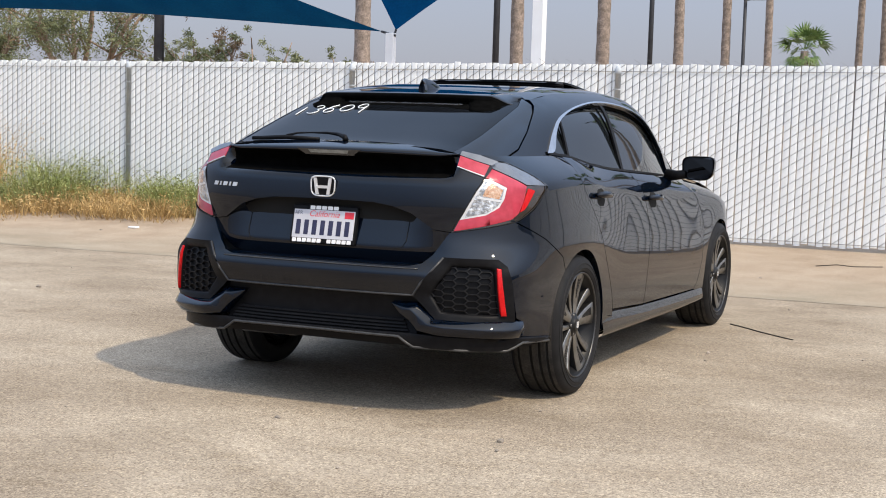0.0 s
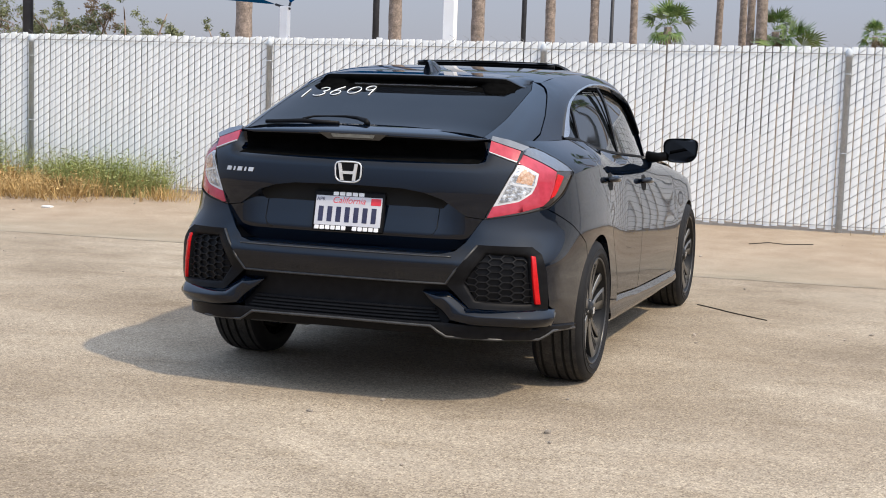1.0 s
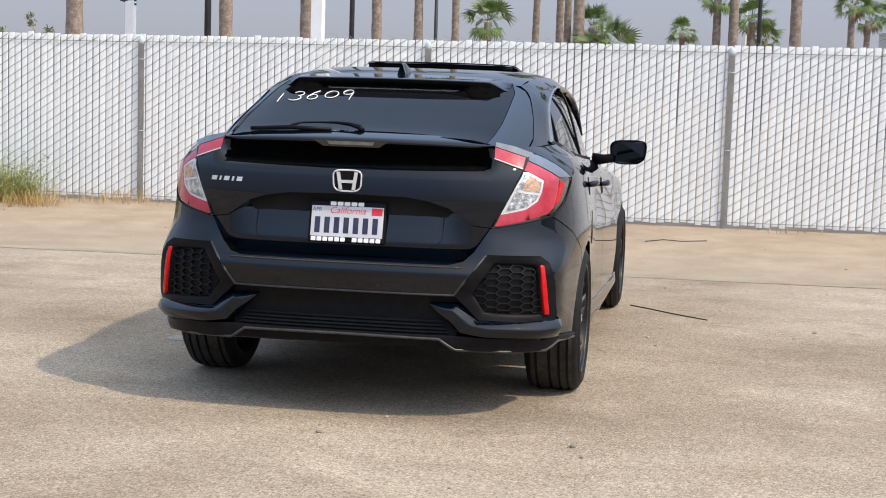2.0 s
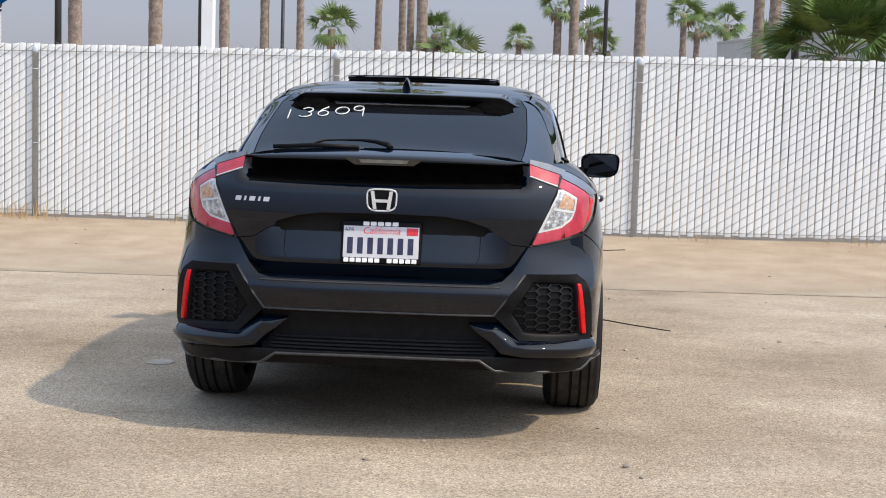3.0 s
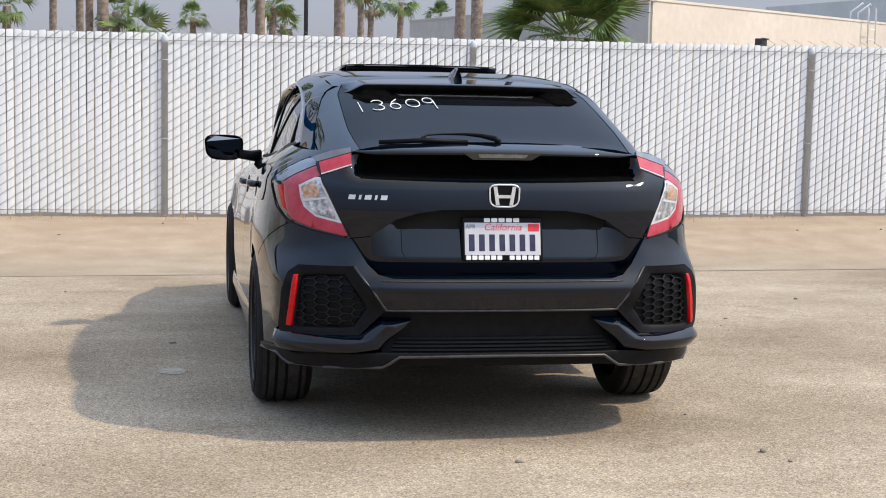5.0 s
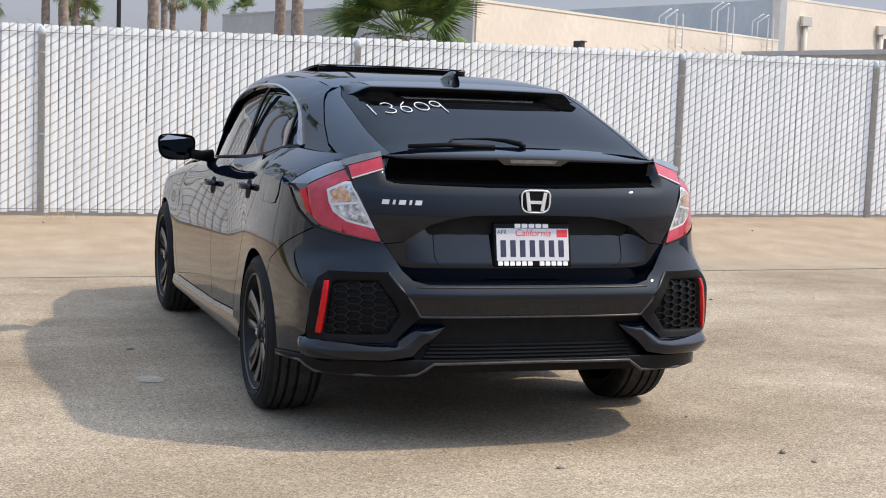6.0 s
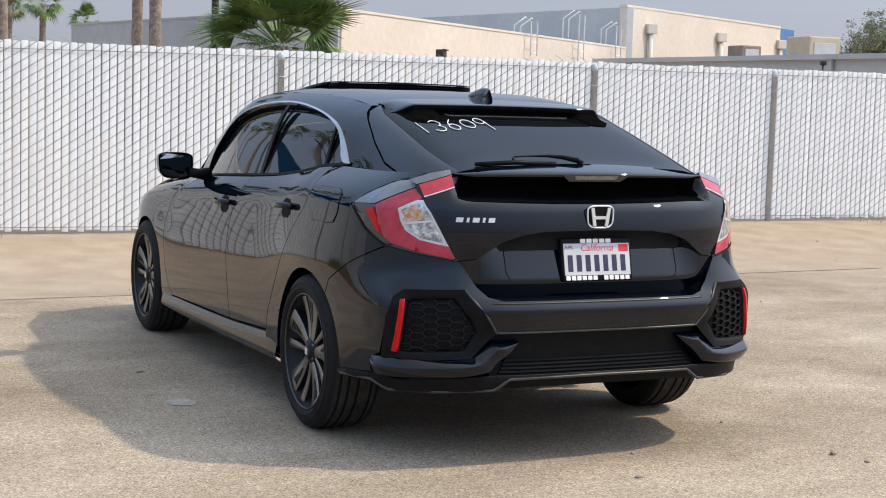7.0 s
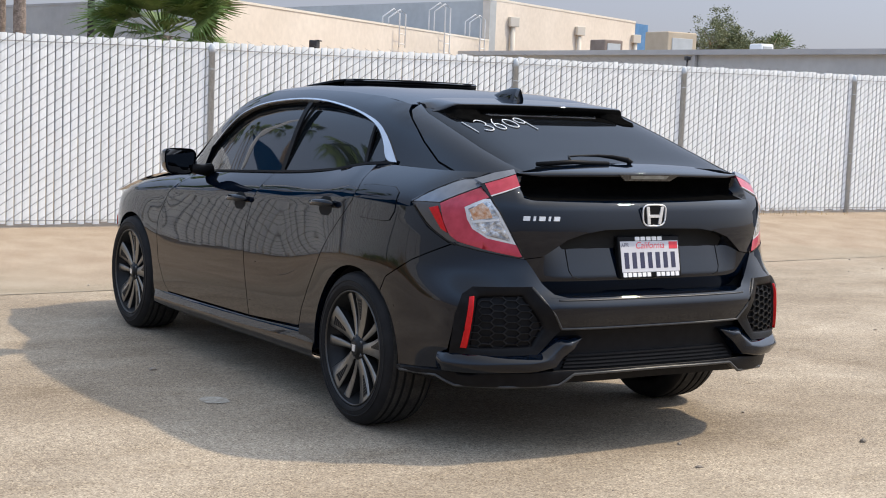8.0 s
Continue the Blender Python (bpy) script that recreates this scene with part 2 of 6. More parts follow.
M.update({
    "slat": mat("white_slat", (0.82, 0.84, 0.84), (0.87, 0.89, 0.89), 6, 0.45, 0.6, rand=0.025, fine=0.05, bump_scale=40),
    "wire": mat("galvanised_wire", (0.17, 0.175, 0.178), (0.25, 0.255, 0.258), 30, 0.6, metal=0.2),
    "post": mat("galvanised_post", (0.42, 0.46, 0.50), (0.52, 0.56, 0.60), 9, 0.55, 0.7, metal=0.0, fine=0.12, bump_scale=60),
    "bark": mat("palm_bark", (0.17, 0.135, 0.11), (0.31, 0.25, 0.21), 7, 0.9, fine=0.3, bump=0.8, bump_scale=25),
    "bark_tree": mat("tree_bark", (0.20, 0.14, 0.10), (0.36, 0.27, 0.20), 9, 0.9, fine=0.2, bump=0.6, bump_scale=30),
    "frond": mat("palm_leaf", (0.07, 0.13, 0.028), (0.16, 0.225, 0.066), 2.5, 0.5, 0.65, fine=0.2, bump_scale=12),
    "frond_dry": mat("dry_palm_leaf", (0.16, 0.12, 0.07), (0.26, 0.20, 0.12), 3, 0.8, fine=0.2),
    "leaf": mat("olive_leaf", (0.105, 0.125, 0.052), (0.21, 0.225, 0.115), 1.2, 0.6, fine=0.3, bump_scale=9),
    "leaf_brown": mat("brown_leaf", (0.13, 0.085, 0.05), (0.20, 0.14, 0.08), 2, 0.8, fine=0.3, bump_scale=9),
    "grass_green": mat("green_grass", (0.17, 0.215, 0.062), (0.34, 0.36, 0.145), 3, 0.7, fine=0.3, bump_scale=15),
    "grass_dry": mat("dry_grass", (0.40, 0.265, 0.105), (0.62, 0.44, 0.20), 3, 0.8, fine=0.3, bump_scale=15),
    "cream": mat("cream_render", (0.62, 0.55, 0.47), (0.67, 0.60, 0.52), 0.5, 0.85, fine=0.05, bump_scale=6),
    "cream_trim": mat("cream_trim", (0.62, 0.57, 0.49), (0.68, 0.63, 0.55), 1, 0.8),
    # plain grey, also the shade colour for walls turned from the sun
    "grey_and_shade": mat("grey_metal_and_shade", (0.43, 0.44, 0.44), (0.48, 0.49, 0.485), 0.6, 0.6, 0.75, fine=0.05, bump_scale=4),
    "roof_grey": mat("grey_roof_trim", (0.40, 0.41, 0.42), (0.46, 0.47, 0.48), 1.5, 0.6),
    "white_steel": mat("white_steel", (0.80, 0.80, 0.80), (0.85, 0.85, 0.85), 3, 0.4, 0.5),
    "dark_steel": mat("dark_steel", (0.020, 0.021, 0.026), (0.032, 0.033, 0.038), 5, 0.5, 0.6),
    "sail": mat("blue_shade_cloth", (0.001, 0.062, 0.19), (0.002, 0.078, 0.22), 2, 0.9, fine=0.1, bump_scale=30, spec=0.05),
    "tan_box": mat("tan_cabinet", (0.44, 0.35, 0.25), (0.50, 0.41, 0.30), 2, 0.7),
    "brown_box": mat("brown_cabinet", (0.20, 0.15, 0.12), (0.27, 0.21, 0.17), 2, 0.7),
    "blue_sign": mat("blue_sign", (0.05, 0.16, 0.33), (0.07, 0.20, 0.40), 3, 0.5),
    "joint": mat("joint_dust", (0.17, 0.145, 0.11), (0.34, 0.30, 0.24), 5, 0.9),
    "pale_patch": mat("pale_patch", (0.32, 0.285, 0.235), (0.44, 0.40, 0.34), 22, 0.9, fine=0.25, bump_scale=90),
    "stone": mat("pebble", (0.20, 0.17, 0.14), (0.42, 0.37, 0.31), 20, 0.9, rand=0.3),
    "twig": mat("dark_twig", (0.02, 0.018, 0.016), (0.035, 0.03, 0.027), 30, 0.9),
    "litter": mat("white_litter", (0.70, 0.70, 0.68), (0.80, 0.80, 0.78), 30, 0.8),
})


def ground_material():
    m = bpy.data.materials.new("worn_concrete")
    m.use_nodes = True
    nt = m.node_tree
    p = nt.nodes["Principled BSDF"]
    p.inputs["Roughness"].default_value = 0.92
    p.inputs["Specular IOR Level"].default_value = 0.25
    L = nt.links.new
    co = nt.nodes.new("ShaderNodeTexCoord").outputs["Object"]

    def noise_fac(scale, detail, stretch=(1, 1, 1), rough=0.55):
        mp = nt.nodes.new("ShaderNodeMapping")
        mp.inputs["Scale"].default_value = stretch
        L(co, mp.inputs["Vector"])
        n = nt.nodes.new("ShaderNodeTexNoise")
        n.inputs["Scale"].default_value, n.inputs["Detail"].default_value, n.inputs["Roughness"].default_value = scale, detail, rough
        L(mp.outputs["Vector"], n.inputs["Vector"])
        return n.outputs["Fac"]

    def ramp(fac, *stops):
        r = nt.nodes.new("ShaderNodeValToRGB")
        e = r.color_ramp.elements
        while len(e) < len(stops):
            e.new(0.5)
        for el, (pos, col) in zip(e, stops):
            el.position, el.color = pos, (*col, 1)
        L(fac, r.inputs["Fac"])
        return r.outputs["Color"]

    def mix(fac, a, b, mode="MIX"):
        x = nt.nodes.new("ShaderNodeMix")
        x.data_type, x.blend_type = "RGBA", mode
        if isinstance(fac, float):
            x.inputs["Factor"].default_value = fac
        else:
            L(fac, x.inputs["Factor"])
        L(a, x.inputs["A"])
        L(b, x.inputs["B"])
        return x.outputs["Result"]

    base = ramp(noise_fac(0.55, 7, (1, 1.3, 1), 0.62), (0.33, (0.212, 0.172, 0.128)), (0.45, (0.272, 0.226, 0.173)), (0.57, (0.326, 0.278, 0.219)), (0.70, (0.388, 0.336, 0.270)))
    dusty = ramp(noise_fac(1.7, 8, (1, 1.5, 1), 0.66), (0.42, (1, 1, 1)), (0.60, (1.10, 1.10, 1.10)), (0.74, (1.2, 1.2, 1.21)))
    col = mix(1.0, base, dusty, "MULTIPLY")
    stain = ramp(noise_fac(2.3, 6, (1, 1.8, 1)), (0.56, (1, 1, 1)), (0.70, (0.84, 0.82, 0.79)))
    col = mix(1.0, col, stain, "MULTIPLY")
    grit = ramp(noise_fac(120, 4, (1, 1, 1), 0.78), (0.33, (0.48, 0.45, 0.42)), (0.5, (1.0, 1.0, 1.0)), (0.66, (1.46, 1.46, 1.46)))
    rub = ramp(noise_fac(1.3, 6, (1, 1.4, 1), 0.6), (0.40, (0.25, 0.25, 0.25)), (0.60, (1, 1, 1)))
    col = mix(rub, col, mix(1.0, col, grit, "MULTIPLY"))
    lumps = ramp(noise_fac(34, 5, (1, 1, 1), 0.75), (0.34, (0.82, 0.80, 0.77)), (0.5, (1.0, 1.0, 1.0)), (0.66, (1.16, 1.16, 1.16)))
    col = mix(1.0, col, lumps, "MULTIPLY")
    vor = nt.nodes.new("ShaderNodeTexVoronoi")
    vor.inputs["Scale"].default_value = 55
    L(co, vor.inputs["Vector"])
    chips = ramp(vor.outputs["Distance"], (0.05, (0.62, 0.58, 0.54)), (0.16, (1, 1, 1)))
    fleck = nt.nodes.new("ShaderNodeTexVoronoi")
    fleck.inputs["Scale"].default_value = 150
    L(co, fleck.inputs["Vector"])
    bw = nt.nodes.new("ShaderNodeRGBToBW")
    L(fleck.outputs["Color"], bw.inputs["Color"])
    col = mix(1.0, col, ramp(bw.outputs["Val"], (0.16, (0.64, 0.61, 0.58)), (0.36, (0.95, 0.94, 0.93)), (0.62, (1.02, 1.02, 1.0)), (0.84, (1.42, 1.40, 1.33))), "MULTIPLY")
    chipmask = ramp(noise_fac(14, 3), (0.52, (0, 0, 0)), (0.62, (1, 1, 1)))
    col = mix(chipmask, col, mix(1.0, col, chips, "MULTIPLY"))
    sep = nt.nodes.new("ShaderNodeSeparateXYZ")
    L(co, sep.inputs[0])
    # a second pour past the joint, yellower and dustier
    slope = nt.nodes.new("ShaderNodeMath")
    slope.operation = "MULTIPLY_ADD"
    L(sep.outputs["X"], slope.inputs[0])
    slope.inputs[1].default_value = -0.045
    L(sep.outputs["Y"], slope.inputs[2])
    pour = nt.nodes.new("ShaderNodeMapRange")
    pour.inputs["From Min"].default_value, pour.inputs["From Max"].default_value = 5.13, 5.19
    L(slope.outputs[0], pour.inputs["Value"])
    film = ramp(noise_fac(1.1, 7, (1, 2.2, 1)), (0.3, (0.232, 0.196, 0.140)), (0.5, (0.292, 0.248, 0.184)), (0.7, (0.36, 0.31, 0.24)))
    col = mix(pour.outputs["Result"], col, mix(0.75, film, grit, "MULTIPLY"))
    # dusty earth past the slab's edge
    edge = nt.nodes.new("ShaderNodeMath")
    edge.operation = "MULTIPLY_ADD"
    L(noise_fac(1.2, 6), edge.inputs[0])
    edge.inputs[1].default_value = 2.4
    L(sep.outputs["Y"], edge.inputs[2])
    mr = nt.nodes.new("ShaderNodeMapRange")
    mr.inputs["From Min"].default_value, mr.inputs["From Max"].default_value = 6.1, 7.6
    L(edge.outputs[0], mr.inputs["Value"])
    earth = ramp(noise_fac(3.0, 7), (0.3, (0.30, 0.23, 0.165)), (0.7, (0.39, 0.315, 0.235)))
    col = mix(mr.outputs["Result"], col, mix(0.7, earth, grit, "MULTIPLY"))
    L(col, p.inputs["Base Color"])
    add = nt.nodes.new("ShaderNodeMath")
    add.operation = "MULTIPLY_ADD"
    L(noise_fac(120, 3), add.inputs[0])
    add.inputs[1].default_value = 0.5
    L(noise_fac(9, 5), add.inputs[2])
    bn = nt.nodes.new("ShaderNodeBump")
    bn.inputs["Strength"].default_value, bn.inputs["Distance"].default_value = 0.35, 0.008
    L(add.outputs[0], bn.inputs["Height"])
    L(bn.outputs["Normal"], p.inputs["Normal"])
    return m


M["ground"] = ground_material()
FENCE_Y = 8.4


def smooth01(t):
    t = max(0.0, min(1.0, t))
    return t * t * (3 - 2 * t)


def ground_z(x, y):
    return (0.12 + 0.06 * smooth01((x - 1.5) / 6.0)) * smooth01((y - 5.2) / 3.0)


# ---- ground ----
xs = [-2500, -600, -150, -60, -30] + [-20 + 1.0 * i for i in range(46)] + [40, 60, 150, 600, 2500]
ys = [-2500, -300, -60, -20] + [-12 + 0.75 * i for i in range(30)] + [12, 16, 30, 60, 150, 600, 2500]
bm = loft_bm([[Vector((x, y, ground_z(x, y))) for x in xs] for y in ys])
bmesh.ops.recalc_face_normals(bm, faces=bm.faces[:])
ground = part("ground", bm, M["ground"], None)
tagged(ground, "sunlit worn tan concrete yard with dusty stains", "ground", kind="structure")
# joint between two pours
bm = bmesh.new()
for a, b in (((-9, 4.755), (-1.3, 5.10)), ((-1.3, 5.10), (12, 5.70))):
    d = Vector((b[0] - a[0], b[1] - a[1], 0)).normalized()
    n = Vector((-d.y, d.x, 0)) * 0.010
    vs = [bm.verts.new(Vector((*q, 0.003 + ground_z(*q))) + s * n) for q, s in ((a, -1), (b, -1), (b, 1), (a, 1))]
    bm.faces.new(vs)
tagged(part("slab_joint", bm, M["joint"], ground, "dusty joint between concrete slabs"), kind="structure")

# pale scuffed spot in the concrete
rng = random.Random(8)
bm = bmesh.new()
vs = []
for i in range(22):
    t = 2 * math.pi * i / 22
    r = rng.uniform(0.86, 1.06)
    vs.append(bm.verts.new((-1.235 + 0.068 * r * math.cos(t), 1.56 + 0.085 * r * math.sin(t), 0.0025)))
bm.faces.new(vs)
tagged(part("pale_patch", bm, M["pale_patch"], ground, "pale scuffed patch in the concrete"), kind="structure")

# ---- fence ----
POSTS = [-13.0, -10.05, -7.05, -4.21, -1.3, 1.565, 4.97, 7.27, 9.99, 12.7, 15.4]
PITCH = 0.0700
WEAVE = 0.088


def fence_top(x):
    return 1.795 + 0.0065 * x


def fence_foot(x):
    return ground_z(x, FENCE_Y)


fence = tagged(new("fence"), "white slatted chain-link fence with grey posts", "fence")
fence.location = (0, FENCE_Y, 0)
# hollow slat: a slightly bowed face, rounded edges turned back, open lip at the top
PROFILE = ((-0.0288, 0.0180), (-0.0297, 0.001), (-0.0272, -0.0045), (-0.012, -0.0064), (0.012, -0.0064), (0.0272, -0.0045), (0.0297, 0.001), (0.0288, 0.0180), (0.0, 0.0190))
slat_meshes = []
for chip in range(3):
    levels = ((0.0, 1.0), (0.5, 1.0), (0.993, 1.0), (1.0, 0.86))
    bm = loft_bm([[Vector((a * w, b, z + (0.0012 * a / 0.03 * (chip - 1) if z == 1.0 else 0))) for a, b in PROFILE] for z, w in levels], closed=True)
    bm.verts.ensure_lookup_table()
    bm.faces.new(bm.verts[27:36])
    bmesh.ops.recalc_face_normals(bm, faces=bm.faces[:])
    me = bpy.data.meshes.new("slat")
    bm.to_mesh(me)
    bm.free()
    me.materials.append(M["slat"])
    slat_meshes.append(me)
far = bmesh.new()
rng = random.Random(5)
k = -210
while k * PITCH < 16.5:
    x = k * PITCH
    z0, z1 = fence_foot(x) + 0.02 + rng.uniform(0, 0.025), fence_top(x) + 0.012 + rng.gauss(0, 0.004) + (0.012 if rng.random() < 0.06 else 0)
    if -9.4 < x < 11.4:
        o = new("slat", rng.choice(slat_meshes))
        o.parent = fence
        o.location = (x + rng.uniform(-0.0015, 0.0015), rng.uniform(-0.0015, 0.0015), z0)
        o.scale = (1, 1, z1 - z0)
        o.rotation_euler = (0, rng.gauss(0, 0.0012), rng.gauss(0, 0.035))
    else:
        loft_bm([[Vector((x + a, b, z)) for a, b in PROFILE[:8]] for z in (z0, z1)], bm=far)
    k += 1
tagged(part("far_slats", far, M["slat"], fence, smooth=False), kind="stuff")
# woven wire: every strand winds round one slat, rising across its face and falling behind it
verts, faces = [], []


def wire(a, b, r):
    """A thin square bar from a to b."""
    n = len(verts)
    for p in (a, b):
        verts.extend(((p[0], p[1] - r, p[2]), (p[0] + r * 0.5, p[1], p[2] - r), (p[0], p[1] + r, p[2]), (p[0] - r * 0.5, p[1], p[2] + r)))
    faces.extend((n + i, n + (i + 1) % 4, n + 4 + (i + 1) % 4, n + 4 + i) for i in range(4))


k = -210
while k * PITCH < 16.5:
    x = k * PITCH
    foot, top = fence_foot(x) + 0.03, fence_top(x) - 0.02
    z = math.floor(foot / WEAVE) * WEAVE + (WEAVE / 2 if k % 2 else 0)
    while z < top:
        if z > foot:
            jog = rng.gauss(0, 0.0012)
            wire((x - PITCH / 2, -0.006, z - 0.006), (x - PITCH * 0.36, -0.0095, z + WEAVE * 0.05 + jog), 0.0021)
            wire((x - PITCH * 0.36, -0.0095, z + WEAVE * 0.05 + jog), (x + PITCH * 0.36, -0.0095, z + WEAVE * 0.45 + jog), 0.0021)
            wire((x + PITCH * 0.36, -0.0095, z + WEAVE * 0.45 + jog), (x + PITCH / 2, -0.004, z + WEAVE / 2 + 0.006), 0.0021)
            wire((x + PITCH / 2, 0.004, z + WEAVE / 2 + 0.006), (x - PITCH / 2, 0.022, z + WEAVE), 0.0021)
        z += WEAVE
    # added straight bar darkens each gap, for shaded strands hooked between the slats
    wire((x + PITCH / 2, 0.005, foot), (x + PITCH / 2, 0.005, top), 0.0038)
    k += 1
me = bpy.data.meshes.new("wire_mesh")
me.from_pydata(verts, [], faces)
me.materials.append(M["wire"])
mesh_ob = new("wire_mesh", me)
mesh_ob.parent = fence
tagged(mesh_ob, "grey woven chain-link wire", kind="stuff")
for z in (0.0, 1.0):
    pts = [Vector((q, -0.013, fence_foot(q) + 0.06 if z == 0 else fence_top(q) - 0.052 + 0.004 * math.sin(q * 1.7))) for q in [-14 + 0.5 * i for i in range(60)]]
    part("tension_wire", tube_bm(pts, 0.0026, 5), M["wire"], fence)
for px in POSTS:
    bm = lathe_bm([(0.0, 0.0), (0.0, 0.030), (1.66, 0.030), (1.66, 0.034), (1.70, 0.034), (1.735, 0.022), (1.75, 0.0)], 16)
    bmesh.ops.rotate(bm, matrix=Matrix.Rotation(radians(-90), 3, "Y"), verts=bm.verts[:])
    o = part("fence_post", bm, M["post"], fence, "galvanised steel fence post")
    zg = ground_z(px, FENCE_Y)
    o.location = (px, -0.008, zg)
    o.scale.z = (fence_top(px) + 0.005 - zg) / 1.75
    for z in (0.75, 1.5):
        q = lathe_bm([(z, 0.030), (z, 0.0318), (z + 0.008, 0.0318), (z + 0.008, 0.030)], 14)
        bmesh.ops.rotate(q, matrix=Matrix.Rotation(radians(-90), 3, "Y"), verts=q.verts[:])
        part("tie_band", q, M["post"], o)


# ---- weeds at the foot of the fence ----


def tuft(name, n, box, hmax, mat_, seed, lean=0.5, leafy=0.0, ragged=0.17):
    """Blades in clumps; leafy: the share that carries small leaves along the stem."""
    r = random.Random(seed)
    bm = bmesh.new()
    cl = [(r.uniform(box[0], box[1]), r.uniform(box[2], box[3]), r.uniform(0.4, 1.0)) for _ in range(max(6, n // 110))]
    for _ in range(n):
        cx, cy, ch = r.choice(cl)
        x, y = cx + r.gauss(0, ragged), min(cy + r.gauss(0, 0.12), FENCE_Y - 0.06)
        h = hmax * ch * r.uniform(0.35, 1.0)
        t = math.atan2(y - cy, x - cx) + r.gauss(0, 0.8)
        d = Vector((math.cos(t), math.sin(t), 0))
        w = Vector((-d.y, d.x, 0)) * r.uniform(0.0016, 0.0035)
        ln = h * lean * r.uniform(0.2, 1.5)
        z0 = ground_z(x, y)
        p0, p1, p2 = Vector((x, y, z0)), Vector((x, y, z0 + h * 0.6)) + d * ln * 0.35, Vector((x, y, z0 + h * (1 - 0.25 * lean))) + d * ln
        for q in (p1, p2):
            q.y = min(q.y, FENCE_Y - 0.03)
        v = [bm.verts.new(q) for q in (p0 - w, p0 + w, p1 + w * 0.7, p1 - w * 0.7, p2)]
        bm.faces.new((v[0], v[1], v[2], v[3]))
        bm.faces.new((v[3], v[2], v[4]))
        if r.random() < leafy:
            for _k in range(5):
                c = p0.lerp(p1, r.uniform(0.5, 1.0)) if r.random() < 0.5 else p1.lerp(p2, r.uniform(0, 1.0))
                a = Vector((r.gauss(0, 1), r.gauss(0, 1), r.uniform(-0.3, 0.9))).normalized() * r.uniform(0.02, 0.045)
                b = a.cross(Vector((r.gauss(0, 1), r.gauss(0, 1), 1))).normalized() * 0.007
                q = [c, c + a * 0.5 + b, c + a, c + a * 0.5 - b]
                for u in q:
                    u.y = min(u.y, FENCE_Y - 0.025)
                bm.faces.new([bm.verts.new(u) for u in q])
    return part(name, bm, mat_, None, smooth=False)


G, D = M["grass_green"], M["grass_dry"]
tagged(tuft("green_weeds", 1900, (-8.1, -7.1, 7.5, 8.2), 0.85, G, 11, 0.7, 0.6, 0.2), "tall green weeds at the fence", "weeds", kind="stuff")
tagged(tuft("green_weeds", 2600, (-6.5, -5.35, 7.7, 8.2), 0.62, G, 17, 0.6, 0.4), "tall green weeds against the white fence", "weeds", kind="stuff")
tagged(tuft("dry_weeds", 4200, (-7.5, -5.7, 7.1, 8.1), 0.46, D, 12, 1.5, 0.15, 0.22), "matted golden dry weeds at the fence", "weeds", kind="stuff")
tagged(tuft("dry_weeds", 1900, (-6.4, -4.9, 7.4, 8.2), 0.28, D, 18, 1.3), "low dry weeds below green ones", "weeds", kind="stuff")
tagged(tuft("dry_weeds", 3000, (-9.8, -7.3, 6.4, 7.8), 0.30, D, 13, 1.3, 0.1), "dry straw-coloured weeds on bare earth", "weeds", kind="stuff")
tagged(tuft("green_weeds", 1800, (-9.6, -7.7, 7.0, 8.1), 0.55, G, 14, 0.7, 0.5), "green weeds among dry grass", "weeds", kind="stuff")
tagged(tuft("tall_dry_weeds", 900, (-9.8, -8.45, 7.4, 8.2), 1.35, D, 15, 0.45, 0.7), "tall dry weeds against the fence", "weeds", kind="stuff")
tagged(tuft("sparse_weeds", 160, (-4.75, -4.0, 8.1, 8.3), 0.3, D, 16), "sparse dry weeds under the fence", "weeds", kind="stuff")
rng = random.Random(23)
for i in range(9):
    x0 = rng.uniform(-4, 10)
    tagged(tuft("sparse_weeds", 30, (x0, x0 + 0.3, 8.2, 8.32), 0.10, D, 30 + i), "few dry blades under the fence", "weeds", kind="stuff")


# ---- palms, trees ----


def fan_leaf(bm, origin, direction, length, rng, segs=13, droop=0.35):
    d = direction.normalized()
    side = d.cross(Vector((0, 0, 1)))
    side = side.normalized() if side.length > 0.05 else Vector((1, 0, 0))
    up = side.cross(d)
    twist = rng.gauss(0, 0.55)
    side, up = side * math.cos(twist) + up * math.sin(twist), up * math.cos(twist) - side * math.sin(twist)
    stem = origin + d * length * 0.45
    w = side * 0.012 * length
    v = [bm.verts.new(q) for q in (origin - w, origin + w, stem + w * 0.6, stem - w * 0.6)]
    bm.faces.new(v)
    for i in range(segs):
        a = (i / (segs - 1) - 0.5) * 2.5
        dirn = (d * math.cos(a) + side * math.sin(a)).normalized()
        ln = length * 0.6 * (1 - 0.25 * abs(a) / 1.25) * rng.uniform(0.85, 1.1)
        mid = stem + dirn * ln * 0.55 + up * 0.03 * length
        tip = stem + dirn * ln - Vector((0, 0, 1)) * droop * ln * rng.uniform(0.3, 1.0)
        n = dirn.cross(up) * (0.36 / segs) * length * (0.95 if segs < 20 else 1.1)
        q = [bm.verts.new(c) for c in (stem, mid + n, tip, mid - n)]
        bm.faces.new(q)


